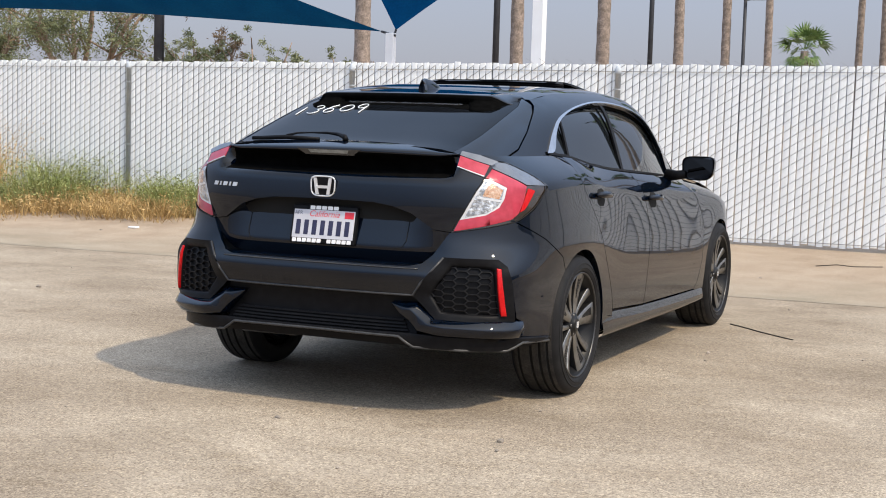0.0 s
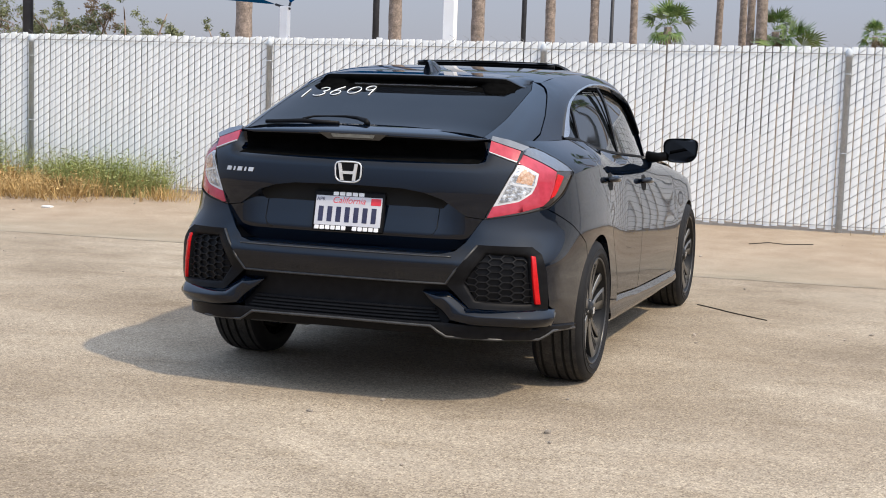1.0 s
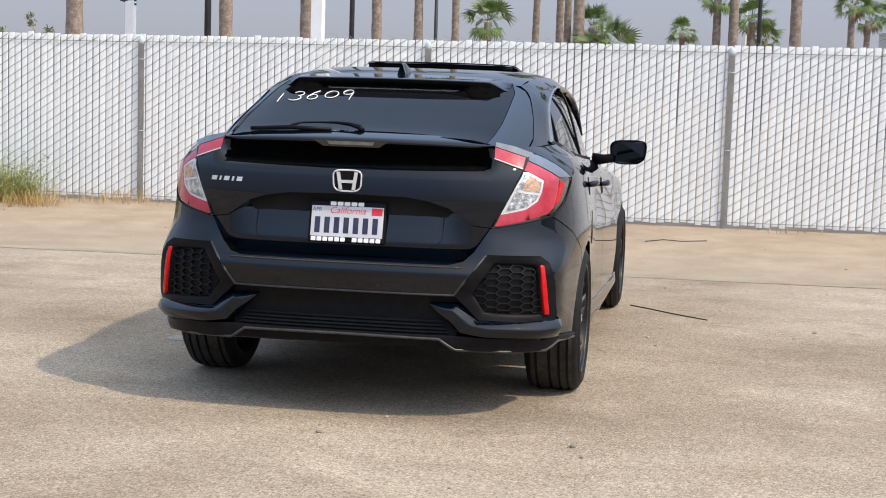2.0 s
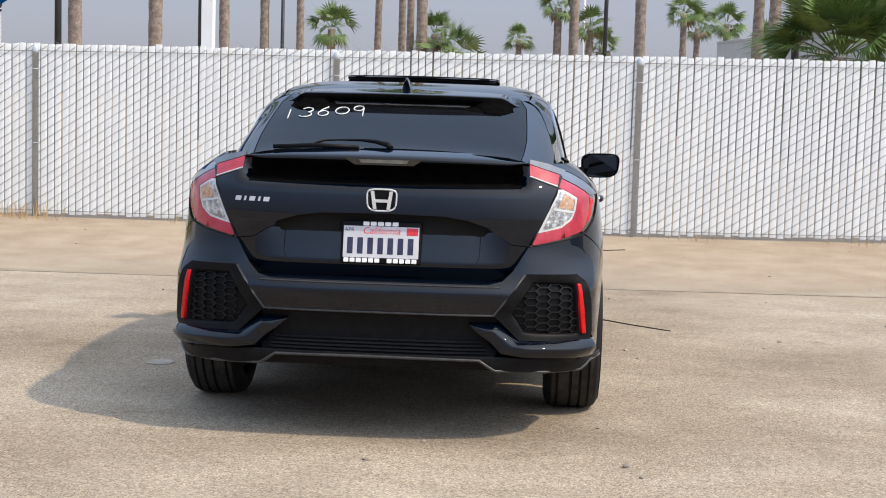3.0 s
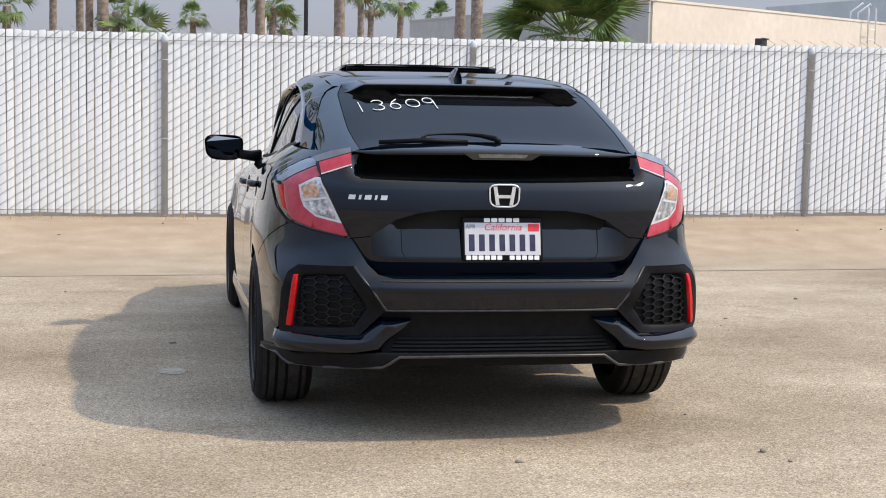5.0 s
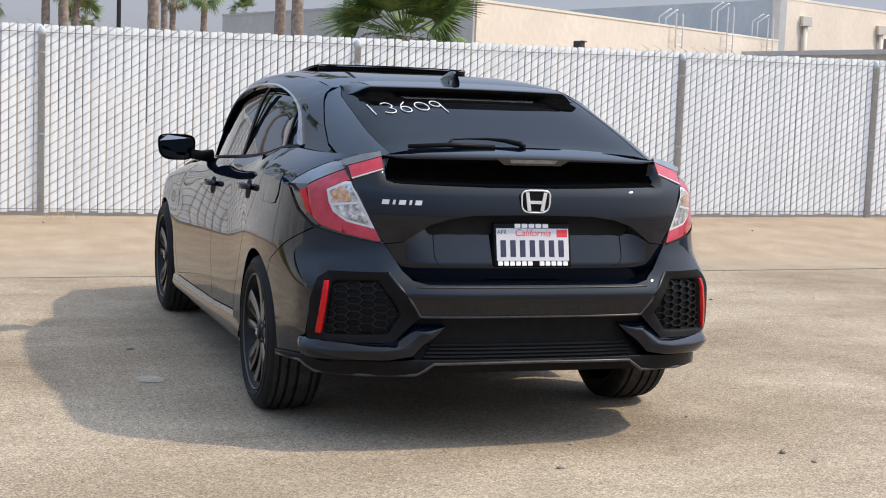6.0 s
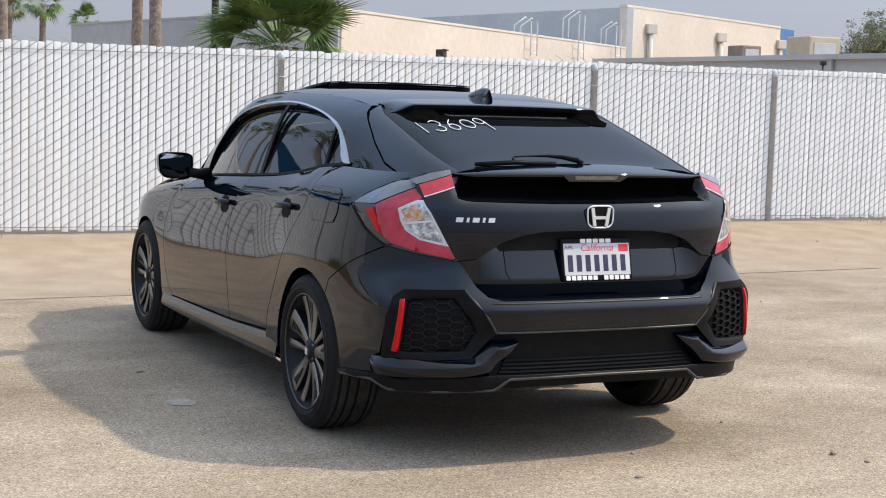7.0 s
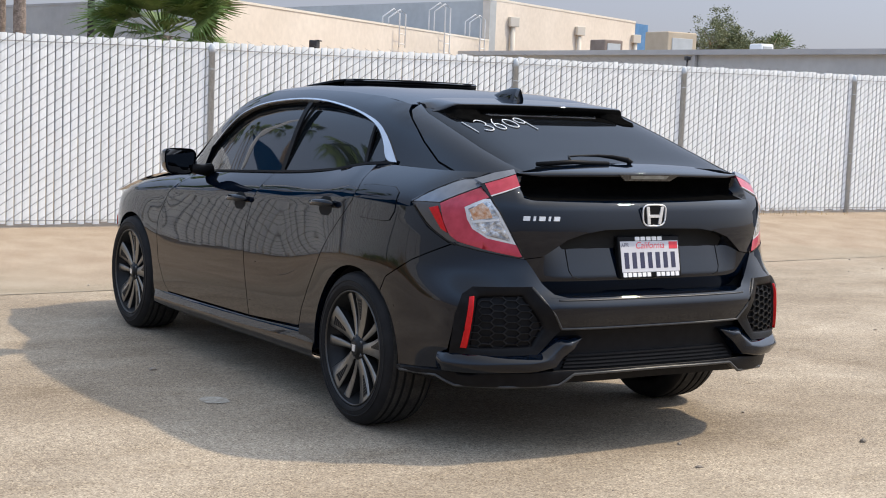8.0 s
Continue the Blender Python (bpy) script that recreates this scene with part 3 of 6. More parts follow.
def palm(x, y, height, r, crown, leaves, seed, label="tall fan palm with a slim brown trunk", segs=13, stiff=1.0):
    rng = random.Random(seed)
    t = thing("palm_tree", label, "palm tree", group="palms behind the fence", at=(x, y, 0.0))
    lean = Vector((rng.uniform(-0.25, 0.25), rng.uniform(-0.2, 0.2), 0)) * height * 0.06
    pts, rad = [], []
    n = max(8, int(height * 3))
    for i in range(n + 1):
        q = i / n
        pts.append(Vector((0, 0, height * q)) + lean * q * q)
        rad.append(r * (1.25 - 0.35 * q) * (1 + (0.05 if i % 2 else -0.03)))
    part("trunk", tube_bm(pts, rad, 12), M["bark"], t)
    bm, dry = bmesh.new(), bmesh.new()
    top = pts[-1]
    for i in range(leaves):
        el = radians(rng.uniform(-45, 85))
        az = i * 2.39996 + rng.uniform(-0.3, 0.3)
        d = Vector((math.cos(az) * math.cos(el), math.sin(az) * math.cos(el), math.sin(el)))
        fan_leaf(bm, top + d * 0.1 * crown, d, crown * rng.uniform(0.8, 1.1), rng, segs, (0.25 + 0.5 * (el < 0.3)) * stiff)
    part("crown", bm, M["frond"], t, smooth=False)
    for i in range(leaves // 7):
        az, el = rng.uniform(0, 6.28), radians(rng.uniform(-75, -40))
        d = Vector((math.cos(az) * math.cos(el), math.sin(az) * math.cos(el), math.sin(el)))
        fan_leaf(dry, top, d, crown * 0.8, rng, 7, 0.2)
    part("dead_leaves", dry, M["frond_dry"], t, smooth=False)
    return t


for i, (x, y, r) in enumerate(((-10.91, 21.62, 0.17), (-9.95, 27.88, 0.165), (-9.3, 32.55, 0.19), (-8.41, 37.0, 0.16), (-7.98, 41.0, 0.15), (-7.49, 45.1, 0.14),
                               (-5.67, 53.0, 0.15), (-4.6, 52.0, 0.15), (-4.2, 51.0, 0.15), (-3.64, 49.75, 0.22), (2.0, 50.0, 0.19), (3.64, 38.26, 0.17), (6.4, 34.0, 0.15), (6.76, 33.45, 0.17))):
    palm(x, y, 9.0 + (i * 37 % 10) * 0.25, r * 0.84, 1.5, 26, 40 + i, segs=9)
for i, (x, y, h, c) in enumerate(((-6.89, 48.27, 3.9, 1.15), (-3.2, 50.5, 3.9, 1.1), (-0.17, 66.3, 4.5, 1.0), (3.4, 57.0, 3.9, 1.0), (2.7, 54.0, 4.5, 1.1), (1.4, 50.2, 5.0, 0.9), (7.14, 60.9, 5.6, 1.15), (8.35, 67.0, 5.3, 1.1), (9.4, 64.3, 5.4, 1.2), (11.0, 62.0, 4.6, 1.0))):
    palm(x, y, h, 0.15, c * 0.86, 34, 70 + i, "short fan palm with a green crown", segs=11, stiff=0.6)
palm(-2.5, 49.0, 3.0, 0.2, 1.45, 20, 88, "young fan palm with long spreading fronds", segs=11, stiff=0.5)
palm(6.05, 21.4, 2.35, 0.2, 1.55, 92, 91, "large bushy green fan palm behind the fence", segs=27, stiff=0.3)


def clump(bm, c, size, n, rng, leaf=0.09):
    for _ in range(n):
        d = Vector((rng.gauss(0, 1), rng.gauss(0, 1), rng.gauss(0, 0.8)))
        p = c + d * size * 0.45
        t = Vector((rng.uniform(-1, 1), rng.uniform(-1, 1), rng.uniform(-1.2, 0.3))).normalized()
        s = t.cross(Vector((rng.uniform(-1, 1), rng.uniform(-1, 1), 0.3))).normalized()
        L_ = leaf * rng.uniform(0.6, 1.4)
        v = [bm.verts.new(q) for q in (p - t * L_, p + s * L_ * 0.28, p + t * L_, p - s * L_ * 0.28)]
        bm.faces.new(v)


def tree(x, y, height, spread, seed, label, leaf_mat, n_clump=60, leaf=0.1, per=42, brown=0, limbs=5, loose=0.06):
    rng = random.Random(seed)
    t = thing("tree", label, "tree", at=(x, y, 0))
    wood, leaves, dead = bmesh.new(), bmesh.new(), bmesh.new()
    twigs = []
    thick = 0.019 * height
    for i in range(limbs):
        az = i * 6.2832 / limbs + rng.uniform(-0.4, 0.4)
        out = Vector((math.cos(az), math.sin(az) * 0.7, 0)) * spread * rng.uniform(0.45, 0.85)
        top = height * rng.uniform(0.62, 0.92)
        p = [Vector((0, 0, 0)), Vector((0, 0, height * 0.2)) + out * 0.12, Vector((rng.gauss(0, 0.05), 0, height * 0.4)) + out * 0.42, Vector((0, rng.gauss(0, 0.05), top * 0.8)) + out * 0.72, Vector((0, 0, top)) + out]
        tube_bm(p, [thick, thick * 0.8, thick * 0.6, thick * 0.4, thick * 0.15], 8, wood)
        for j in range(5):
            a = p[2].lerp(p[4], rng.uniform(0.0, 0.9))
            d = Vector((rng.gauss(0, 1), rng.gauss(0, 0.8), rng.uniform(0.1, 0.9))).normalized() * spread * rng.uniform(0.25, 0.5)
            b, c = a + d * 0.55 + Vector((0, 0, 0.06 * spread)), a + d
            tube_bm([a, b, c], [thick * 0.32, thick * 0.2, thick * 0.07], 6, wood)
            twigs.append((a, b, c))
    for i in range(n_clump):
        a, b, c = rng.choice(twigs)
        q = rng.uniform(0.35, 1.1)
        at = (b.lerp(c, (q - 0.5) * 2) if q > 0.5 else a.lerp(b, q * 2)) + Vector((rng.gauss(0, loose), rng.gauss(0, loose), rng.gauss(-0.03, loose))) * spread
        at.z = max(at.z, height * 0.12)
        clump(dead if rng.random() < brown else leaves, at, spread * rng.uniform(0.07, 0.13), per, rng, leaf)
    part("trunk", wood, M["bark_tree"], t)
    part("crown", leaves, leaf_mat, t, smooth=False)
    if brown:
        part("dead_foliage", dead, M["leaf_brown"], t, smooth=False)
    return t


tree(-20.2, 24.5, 5.6, 3.4, 3, "loose olive-green tree with several leaning stems", M["leaf"], 190, 0.046, 105, 0.10, 6)
tree(-25.5, 27.0, 4.6, 2.6, 4, "loose olive-green tree behind the fence", M["leaf"], 150, 0.046, 105, 0.1)
for i, (x, y, h, s) in enumerate(((-16.6, 24.5, 3.5, 1.2), (-15.3, 24.8, 3.1, 1.2), (-14.1, 25.2, 2.8, 1.0), (-13.2, 24.0, 2.5, 0.9), (-18.0, 25.2, 3.2, 1.2))):
    tree(x, y, h * 1.02, s * 1.15, 10 + i, "low olive-green bush behind the fence", M["leaf"], 110, 0.045, 60, 0.08, 5, 0.12)
tree(-10.2, 20.4, 2.35, 0.5, 21, "small reddish-brown bush behind the fence", M["leaf_brown"], 20, 0.07, 26)
tree(56.0, 60.0, 6.4, 3.8, 22, "round green tree beyond the roofs", M["leaf"], 950, 0.075, 90, 0, 13, 0.14)
palm(59.2, 60.5, 4.6, 0.2, 1.5, 20, 95, "small palm beyond the roofs", segs=9)

# ---- poles, sails ----


def square_post(x, y, w, h, label):
    t = thing("sail_post", label, "post", at=(x, y, 0))
    part("shaft", box_bm((-w / 2, -w / 2, 0), (w / 2, w / 2, h), 0.006), M["white_steel"], t, smooth=False)
    part("base_plate", box_bm((-w, -w, 0), (w, w, 0.03), 0.004), M["white_steel"], t, smooth=False)
    return t


square_post(-3.13, 11.06, 0.135, 5.2, "thick white steel shade-sail post")
square_post(-7.15, 15.28, 0.125, 2.5, "short white steel post under sail corners")


def pole(x, y, h, r, label, arm=None):
    t = thing("street_lamp", label, "lamp post", at=(x, y, 0))
    part("pole", tube_bm([(0, 0, 0), (0, 0, h)], [r * 1.1, r * 0.9], 10), M["dark_steel"], t)
    a = arm or 0.9
    part("lamp_arm", tube_bm([(0, 0, h - 0.05), (a * 0.5, 0, h)], r * 0.5, 8), M["dark_steel"], t)
    part("lamp_head", box_bm((a * 0.25, -0.12, h - 0.05), (a * 0.25 + 0.45, 0.12, h + 0.05), 0.02), M["dark_steel"], t)
    return t


pole(-9.76, 26.07, 8.5, 0.075, "tall dark steel lamp post")
pole(-17.2, 23.5, 8.0, 0.115, "tall dark steel lamp post")
pole(-8.54, 34.45, 8.5, 0.07, "tall dark steel lamp post")
pole(-7.38, 40.83, 5.15, 0.06, "dark steel lamp post with a short arm", 0.7)
pole(2.59, 37.64, 8.5, 0.06, "tall dark steel lamp post")
pole(5.86, 25.02, 8.5, 0.075, "tall dark steel lamp post")
t = thing("flagpole", "slim white steel flagpole behind palms", "flagpole", at=(2.54, 55.82, 0))
part("shaft", tube_bm([(0, 0, 0), (0, 0, 10)], [0.07, 0.04], 8), M["white_steel"], t)
part("finial", lathe_bm([(0, 0.0), (0.05, 0.07), (0.14, 0.0)], 10), M["white_steel"], t).location = (0, 0, 10)


def floodlight(x, y, z, yaw, label, k=1.0):
    t = thing("floodlight", label, "floodlight", at=(x, y, 0))
    t.rotation_euler = (0, 0, yaw)
    part("stand", tube_bm([(0, 0, 0), (0, 0, z)], 0.03, 8), M["dark_steel"], t)
    part("lamp_body", box_bm((-0.22 * k, -0.1 * k, z - 0.06 * k), (0.22 * k, 0.1 * k, z + 0.14 * k), 0.03 * k), M["dark_steel"], t)
    part("visor", box_bm((-0.2 * k, -0.16 * k, z + 0.12 * k), (0.2 * k, -0.06 * k, z + 0.15 * k), 0.01 * k), M["dark_steel"], t)
    return t


floodlight(-10.2, 45.0, 2.75, 0.2, "dark floodlight on a stand")
floodlight(13.2, 29.6, 2.62, 0.9, "dark floodlight on a stand beside the wall")
floodlight(22.7, 26.2, 2.72, 1.2, "small dark floodlight under the eaves", 0.55)


def sail(c, edges, label, seed):
    """A stretched triangle of cloth with hollow edges."""
    A, B, C = (Vector(q) for q in c)
    n = 16
    bm = bmesh.new()
    vs = {}
    mid = (A + B + C) / 3
    for i in range(n + 1):
        for j in range(n + 1 - i):
            a, b = i / n, j / n
            g = 1 - a - b
            p = A * a + B * b + C * g
            p = p.lerp(mid, edges * (4 * a * b * (1 - 3 * g) if g < 1 / 3 else 0) + edges * (4 * b * g * (1 - 3 * a) if a < 1 / 3 else 0) + edges * (4 * a * g * (1 - 3 * b) if b < 1 / 3 else 0))
            vs[i, j] = bm.verts.new(p + Vector((0, 0, -0.25)) * 27 * a * b * g * 0.3)
    for i in range(n):
        for j in range(n - i):
            bm.faces.new((vs[i, j], vs[i + 1, j], vs[i, j + 1]))
            if i + j < n - 1:
                bm.faces.new((vs[i + 1, j], vs[i + 1, j + 1], vs[i, j + 1]))
    t = thing("shade_sail", label, "shade sail")
    part("cloth", bm, M["sail"], t)
    part("corner_ring", tube_bm([A + (mid - A).normalized() * 0.02, A + (A - mid).normalized() * 0.22 + Vector((0, 0, -0.03))], 0.02, 6), M["dark_steel"], t)
    return t


sail(((-7.28, 15.25, 2.52), (-9.2, 13.2, 4.1), (-19.5, 15.6, 2.98)), 0.23, "dark blue shade sail stretched between posts", 1)
sail(((-7.1, 15.35, 2.55), (-8.9, 15.0, 4.6), (-3.4, 14.2, 3.9)), 0.20, "dark blue shade sail rising to a tall post", 2)

# ---- buildings ----


def wall_box(a, b, z0, z1, thick, side=1):
    A, B = Vector((*a, 0)), Vector((*b, 0))
    d = (B - A).normalized()
    n = Vector((-d.y, d.x, 0)) * thick * side
    bm = bmesh.new()
    lo = [bm.verts.new(p + Vector((0, 0, z0))) for p in (A, B, B + n, A + n)]
    hi = [bm.verts.new(p + Vector((0, 0, z1))) for p in (A, B, B + n, A + n)]
    bm.faces.new(lo[::-1])
    bm.faces.new(hi)
    for i in range(4):
        bm.faces.new((lo[i], lo[(i + 1) % 4], hi[(i + 1) % 4], hi[i]))
    bmesh.ops.recalc_face_normals(bm, faces=bm.faces[:])
    return bm


def flat_roof(corners, z):
    bm = bmesh.new()
    lo = [bm.verts.new((x, y, z - 0.1)) for x, y in corners]
    hi = [bm.verts.new((x, y, z)) for x, y in corners]
    bm.faces.new(hi)
    bm.faces.new(lo[::-1])
    for i in range(len(lo)):
        k = (i + 1) % len(lo)
        bm.faces.new((lo[i], lo[k], hi[k], hi[i]))
    bmesh.ops.recalc_face_normals(bm, faces=bm.faces[:])
    return bm


K, E1, L1 = (9.7, 27.9), (25.0, 39.5), (6.4, 42.5)
b1 = thing("warehouse", "low cream-rendered warehouse with a flat parapet", "building")
part("front_wall", wall_box((9.83, 28.0), E1, 0, 3.5, 0.3), M["cream"], b1, smooth=False)
# same building as the cream front; its shade is put in as grey
part("side_wall", wall_box(K, L1, 0, 3.49, 0.05, -1), M["grey_and_shade"], b1, smooth=False)
part("coping", wall_box((K[0] + 0.01, K[1] - 0.02), (E1[0], E1[1] - 0.02), 3.5, 3.56, 0.3), M["cream_trim"], b1, smooth=False)
# the coping again, coloured grey on the shaded side
part("side_coping", wall_box((K[0] - 0.02, K[1] + 0.05), (L1[0] - 0.02, L1[1]), 3.49, 3.55, 0.25, -1), M["roof_grey"], b1, smooth=False)
part("roof", flat_roof(((K[0] + 0.2, K[1] + 0.5), (E1[0] - 0.2, E1[1] + 0.5), (E1[0] - 3.3, E1[1] + 14.6), (L1[0] + 0.3, L1[1])), 3.2), M["roof_grey"], b1, smooth=False)
b2 = thing("tall_warehouse", "taller cream building with its shaded side coloured grey", "building")
E2, L2 = (36.34, 45.46), (22.6, 52.0)
part("front_wall", wall_box(E1, E2, 0, 4.95, 0.3), M["cream"], b2, smooth=False)
# side of the cream building, shade given by grey colour
part("side_wall", wall_box(E1, L2, 0, 4.94, 0.3, -1), M["grey_and_shade"], b2, smooth=False)
part("coping", wall_box((E1[0] - 0.03, E1[1] - 0.03), (E2[0], E2[1] - 0.03), 4.95, 5.03, 0.3), M["cream_trim"], b2, smooth=False)
part("roof", flat_roof(((E1[0] + 0.2, E1[1] + 0.5), (E2[0] - 0.2, E2[1] + 0.5), (E2[0] - 2.4, E2[1] + 12.5), (L2[0] + 0.3, L2[1])), 4.7), M["roof_grey"], b2, smooth=False)
dirn = (Vector((*E2, 0)) - Vector((*E1, 0))).normalized()
out = Vector((dirn.y, -dirn.x, 0))
for f in (0.119, 0.553, 0.985):
    c = Vector((*E1, 0)).lerp(Vector((*E2, 0)), f) + out * 0.12
    part("downpipe", tube_bm([c + Vector((0, 0, 0)), c + Vector((0, 0, 4.1))], 0.09, 8), M["cream_trim"], b2)
    part("rain_head", box_bm(tuple(c + Vector((-0.2, -0.14, 4.1))), tuple(c + Vector((0.2, 0.14, 4.45))), 0.02), M["cream_trim"], b2, smooth=False)
c = Vector((*E2, 0))
part("blue_sign_panel", wall_box((36.36, 45.47), (37.56, 46.10), 0.0, 4.95, 0.15), M["blue_sign"], b2, smooth=False)


def ladder(f, z0, z1, label):
    c = Vector((*K, 0)).lerp(Vector((*E1, 0)), f)
    d = (Vector((*E1, 0)) - Vector((*K, 0))).normalized()
    o = Vector((d.y, -d.x, 0)) * 0.16
    t = thing("roof_ladder", label, "ladder")
    for s in (-0.23, 0.23):
        p = c + o + d * s
        q = c - o * 2.5 + d * s
        part("rail", tube_bm([p + Vector((0, 0, z0)), p + Vector((0, 0, z1)), p - o * 1.2 + Vector((0, 0, z1 + 0.14)), q + Vector((0, 0, z1 - 0.1)), q + Vector((0, 0, 3.45))], 0.024, 6), M["white_steel"], t)
    z = z0 + 0.1
    while z < 3.5:
        part("rung", tube_bm([c + o - d * 0.23 + Vector((0, 0, z)), c + o + d * 0.23 + Vector((0, 0, z))], 0.014, 5), M["white_steel"], t)
        z += 0.3
    return t


ladder(0.765, 0.4, 4.35, "white steel roof ladder with hooped rails")
ladder(0.94, 0.4, 4.2, "white steel roof ladder with hooped rails")
ladder(0.57, 2.9, 3.9, "white steel roof access rails")
b3 = thing("grey_shed", "long low grey metal building, its shade-grey wall under a pale roof edge", "building")
A3, B3 = (22.3, 37.0), (25.6, 2.0)
# wall faces away from the sun; the grey includes its shade
part("long_wall", wall_box(A3, B3, 0, 2.86, 0.3), M["grey_and_shade"], b3, smooth=False)
part("roof_edge", wall_box((22.15, 37.0), (25.45, 2.0), 2.86, 3.0, 0.5), M["roof_grey"], b3, smooth=False)
part("roof", wall_box((22.5, 37.0), (25.8, 2.0), 2.9, 2.96, 12), M["roof_grey"], b3, smooth=False)
for f in (0.30, 0.52, 0.75):
    c = Vector((*A3, 0)).lerp(Vector((*B3, 0)), f) + Vector((-0.07, 0, 0))
    part("downpipe", box_bm(tuple(c + Vector((-0.05, -0.05, 0))), tuple(c + Vector((0.05, 0.05, 2.86))), 0.01), M["roof_grey"], b3, smooth=False)


def roof_unit(x, y, z, sx, sy, sz, m_, label):
    t = thing("roof_unit", label, "air conditioner", at=(x, y, z))
    part("cabinet", box_bm((-sx, -sy, 0.1), (sx, sy, sz), 0.04), m_, t, smooth=False)
    part("grille", box_bm((-sx * 0.7, -sy - 0.02, 0.2), (sx * 0.7, -sy + 0.02, sz * 0.8), 0.01), M["grey_and_shade"], t, smooth=False)
    part("skid", box_bm((-sx * 1.1, -sy * 0.8, 0), (sx * 1.1, sy * 0.8, 0.1), 0.01), M["dark_steel"], t, smooth=False)
    return t


roof_unit(30.35, 36.0, 2.96, 0.66, 0.62, 1.08, M["tan_box"], "tan rooftop air-conditioning cabinet")
roof_unit(26.35, 34.5, 2.96, 0.38, 0.4, 0.58, M["brown_box"], "small brown rooftop fan unit")
roof_unit(26.6, 27.5, 2.96, 0.25, 0.25, 0.38, M["white_steel"], "small white rooftop vent")

# ---- small things on the ground ----


def twig(pts, label):
    return tagged(part("twig", tube_bm([Vector((x, y, 0.004 + ground_z(x, y))) for x, y in pts], 0.0034, 5), M["twig"], None), label, "twig")


twig([(0.965, 3.70), (1.09, 3.58), (1.21, 3.45), (1.33, 3.34), (1.445, 3.24)], "thin dark cable lying on the concrete")
twig([(0.9, 7.1), (1.05, 7.25), (1.2, 7.2), (1.42, 7.3)], "thin dark twig on the dusty ground")
rng = random.Random(77)
bm = bmesh.new()
bmesh.ops.create_icosphere(bm, subdivisions=1, radius=1)
for v in bm.verts:
    v.co *= rng.uniform(0.75, 1.15)
peb = bpy.data.meshes.new("pebble")
bm.to_mesh(peb)
bm.free()
peb.materials.append(M["stone"])
spots = [(0.0, -0.26, 0.012), (0.89, 0.45, 0.01), (0.62, -0.9, 0.009)]
spots += [(rng.uniform(-7, 8), rng.uniform(-2.5, 8.0), abs(rng.gauss(0, 0.006)) + 0.004) for _ in range(150)]
for x, y, r in spots:
    if abs(x) < 0.8 and 0.6 < y < 4:
        continue
    o = tagged(new("pebble", peb), "small loose stone on the concrete", "stone", "loose stones")
    o.location = (x, y, ground_z(x, y) + r * 0.3)
    o.scale = (r * rng.uniform(0.8, 1.6), r, r * 0.6)
    o.rotation_euler = (0, 0, rng.uniform(0, 6))
bm = box_bm((-0.05, -0.03, 0), (0.05, 0.03, 0.02), 0.006)
o = tagged(part("paper_scrap", bm, M["litter"], None), "crumpled white scrap on bare earth", "litter")
o.location = (-5.66, 6.58, ground_z(0, 6.58))

# ---- car: the surfaces its panels lie on ----
# the car stands on z = 0, nose towards +y, rear bumper at y = 0

def knots(*p):
    xs = [a for a, b in p]
    ys = [b for a, b in p]
    n = len(xs)
    h = [xs[i + 1] - xs[i] for i in range(n - 1)]
    d = [(ys[i + 1] - ys[i]) / h[i] for i in range(n - 1)]
    m = [d[0]] + [0 if d[i - 1] * d[i] <= 0 else 2 * d[i - 1] * d[i] / (d[i - 1] + d[i]) for i in range(1, n - 1)] + [d[-1]]

    def f(t):
        if t <= xs[0]:
            return ys[0]
        if t >= xs[-1]:
            return ys[-1]
        i = 0
        while t > xs[i + 1]:
            i += 1
        s = (t - xs[i]) / h[i]
        return ((1 + 2 * s) * (1 - s) ** 2 * ys[i] + s * (1 - s) ** 2 * h[i] * m[i]
                + s * s * (3 - 2 * s) * ys[i + 1] + s * s * (s - 1) * h[i] * m[i + 1])
    return f


REAR_D, FRONT_D, NOSE = 0.9, 0.85, 4.5
N_REAR, N_FRONT = 3.5, 2.6
side_a = knots((0.16, 0.862), (0.28, 0.884), (0.45, 0.889), (0.62, 0.889), (0.78, 0.880), (0.9, 0.866))
rear_y = knots((0.2, 0.09), (0.26, 0.05), (0.33, 0.03), (0.42, 0.015), (0.5, 0.01), (0.58, 0.016), (0.64, 0.032), (0.7, 0.054),
               (0.78, 0.082), (0.86, 0.09), (0.95, 0.09), (1.0, 0.105), (1.06, 0.135), (1.12, 0.16))
rear_mid = knots((0.2, 0.09), (0.26, 0.05), (0.33, 0.03), (0.42, 0.050), (0.5, 0.040), (0.52, 0.034), (0.58, 0.0125), (0.597, 0.0105), (0.615, 0.020), (0.634, 0.036), (0.66, 0.065),
                 (0.72, 0.095), (0.86, 0.1), (1.0, 0.1), (1.12, 0.16))
top_z = knots((0.0, 1.11), (0.31, 1.1), (0.6, 1.095), (0.9, 1.095), (1.13, 1.078), (1.38, 1.04), (1.65, 1.012), (1.94, 0.993),
              (2.43, 0.967), (2.8, 0.948), (3.2, 0.93), (3.6, 0.895), (4.0, 0.82), (4.4, 0.72))
belt_x = knots((0.2, 0.625), (0.31, 0.667), (0.6, 0.712), (0.9, 0.735), (1.07, 0.752), (1.4, 0.772), (1.9, 0.788), (2.4, 0.782),
               (2.8, 0.75), (3.2, 0.71), (3.6, 0.68))
belt_z = knots((0.2, 1.02), (0.6, 1.03), (0.9, 1.03), (1.4, 0.98), (1.9, 0.94), (2.5, 0.9), (3.0, 0.86), (3.6, 0.8))
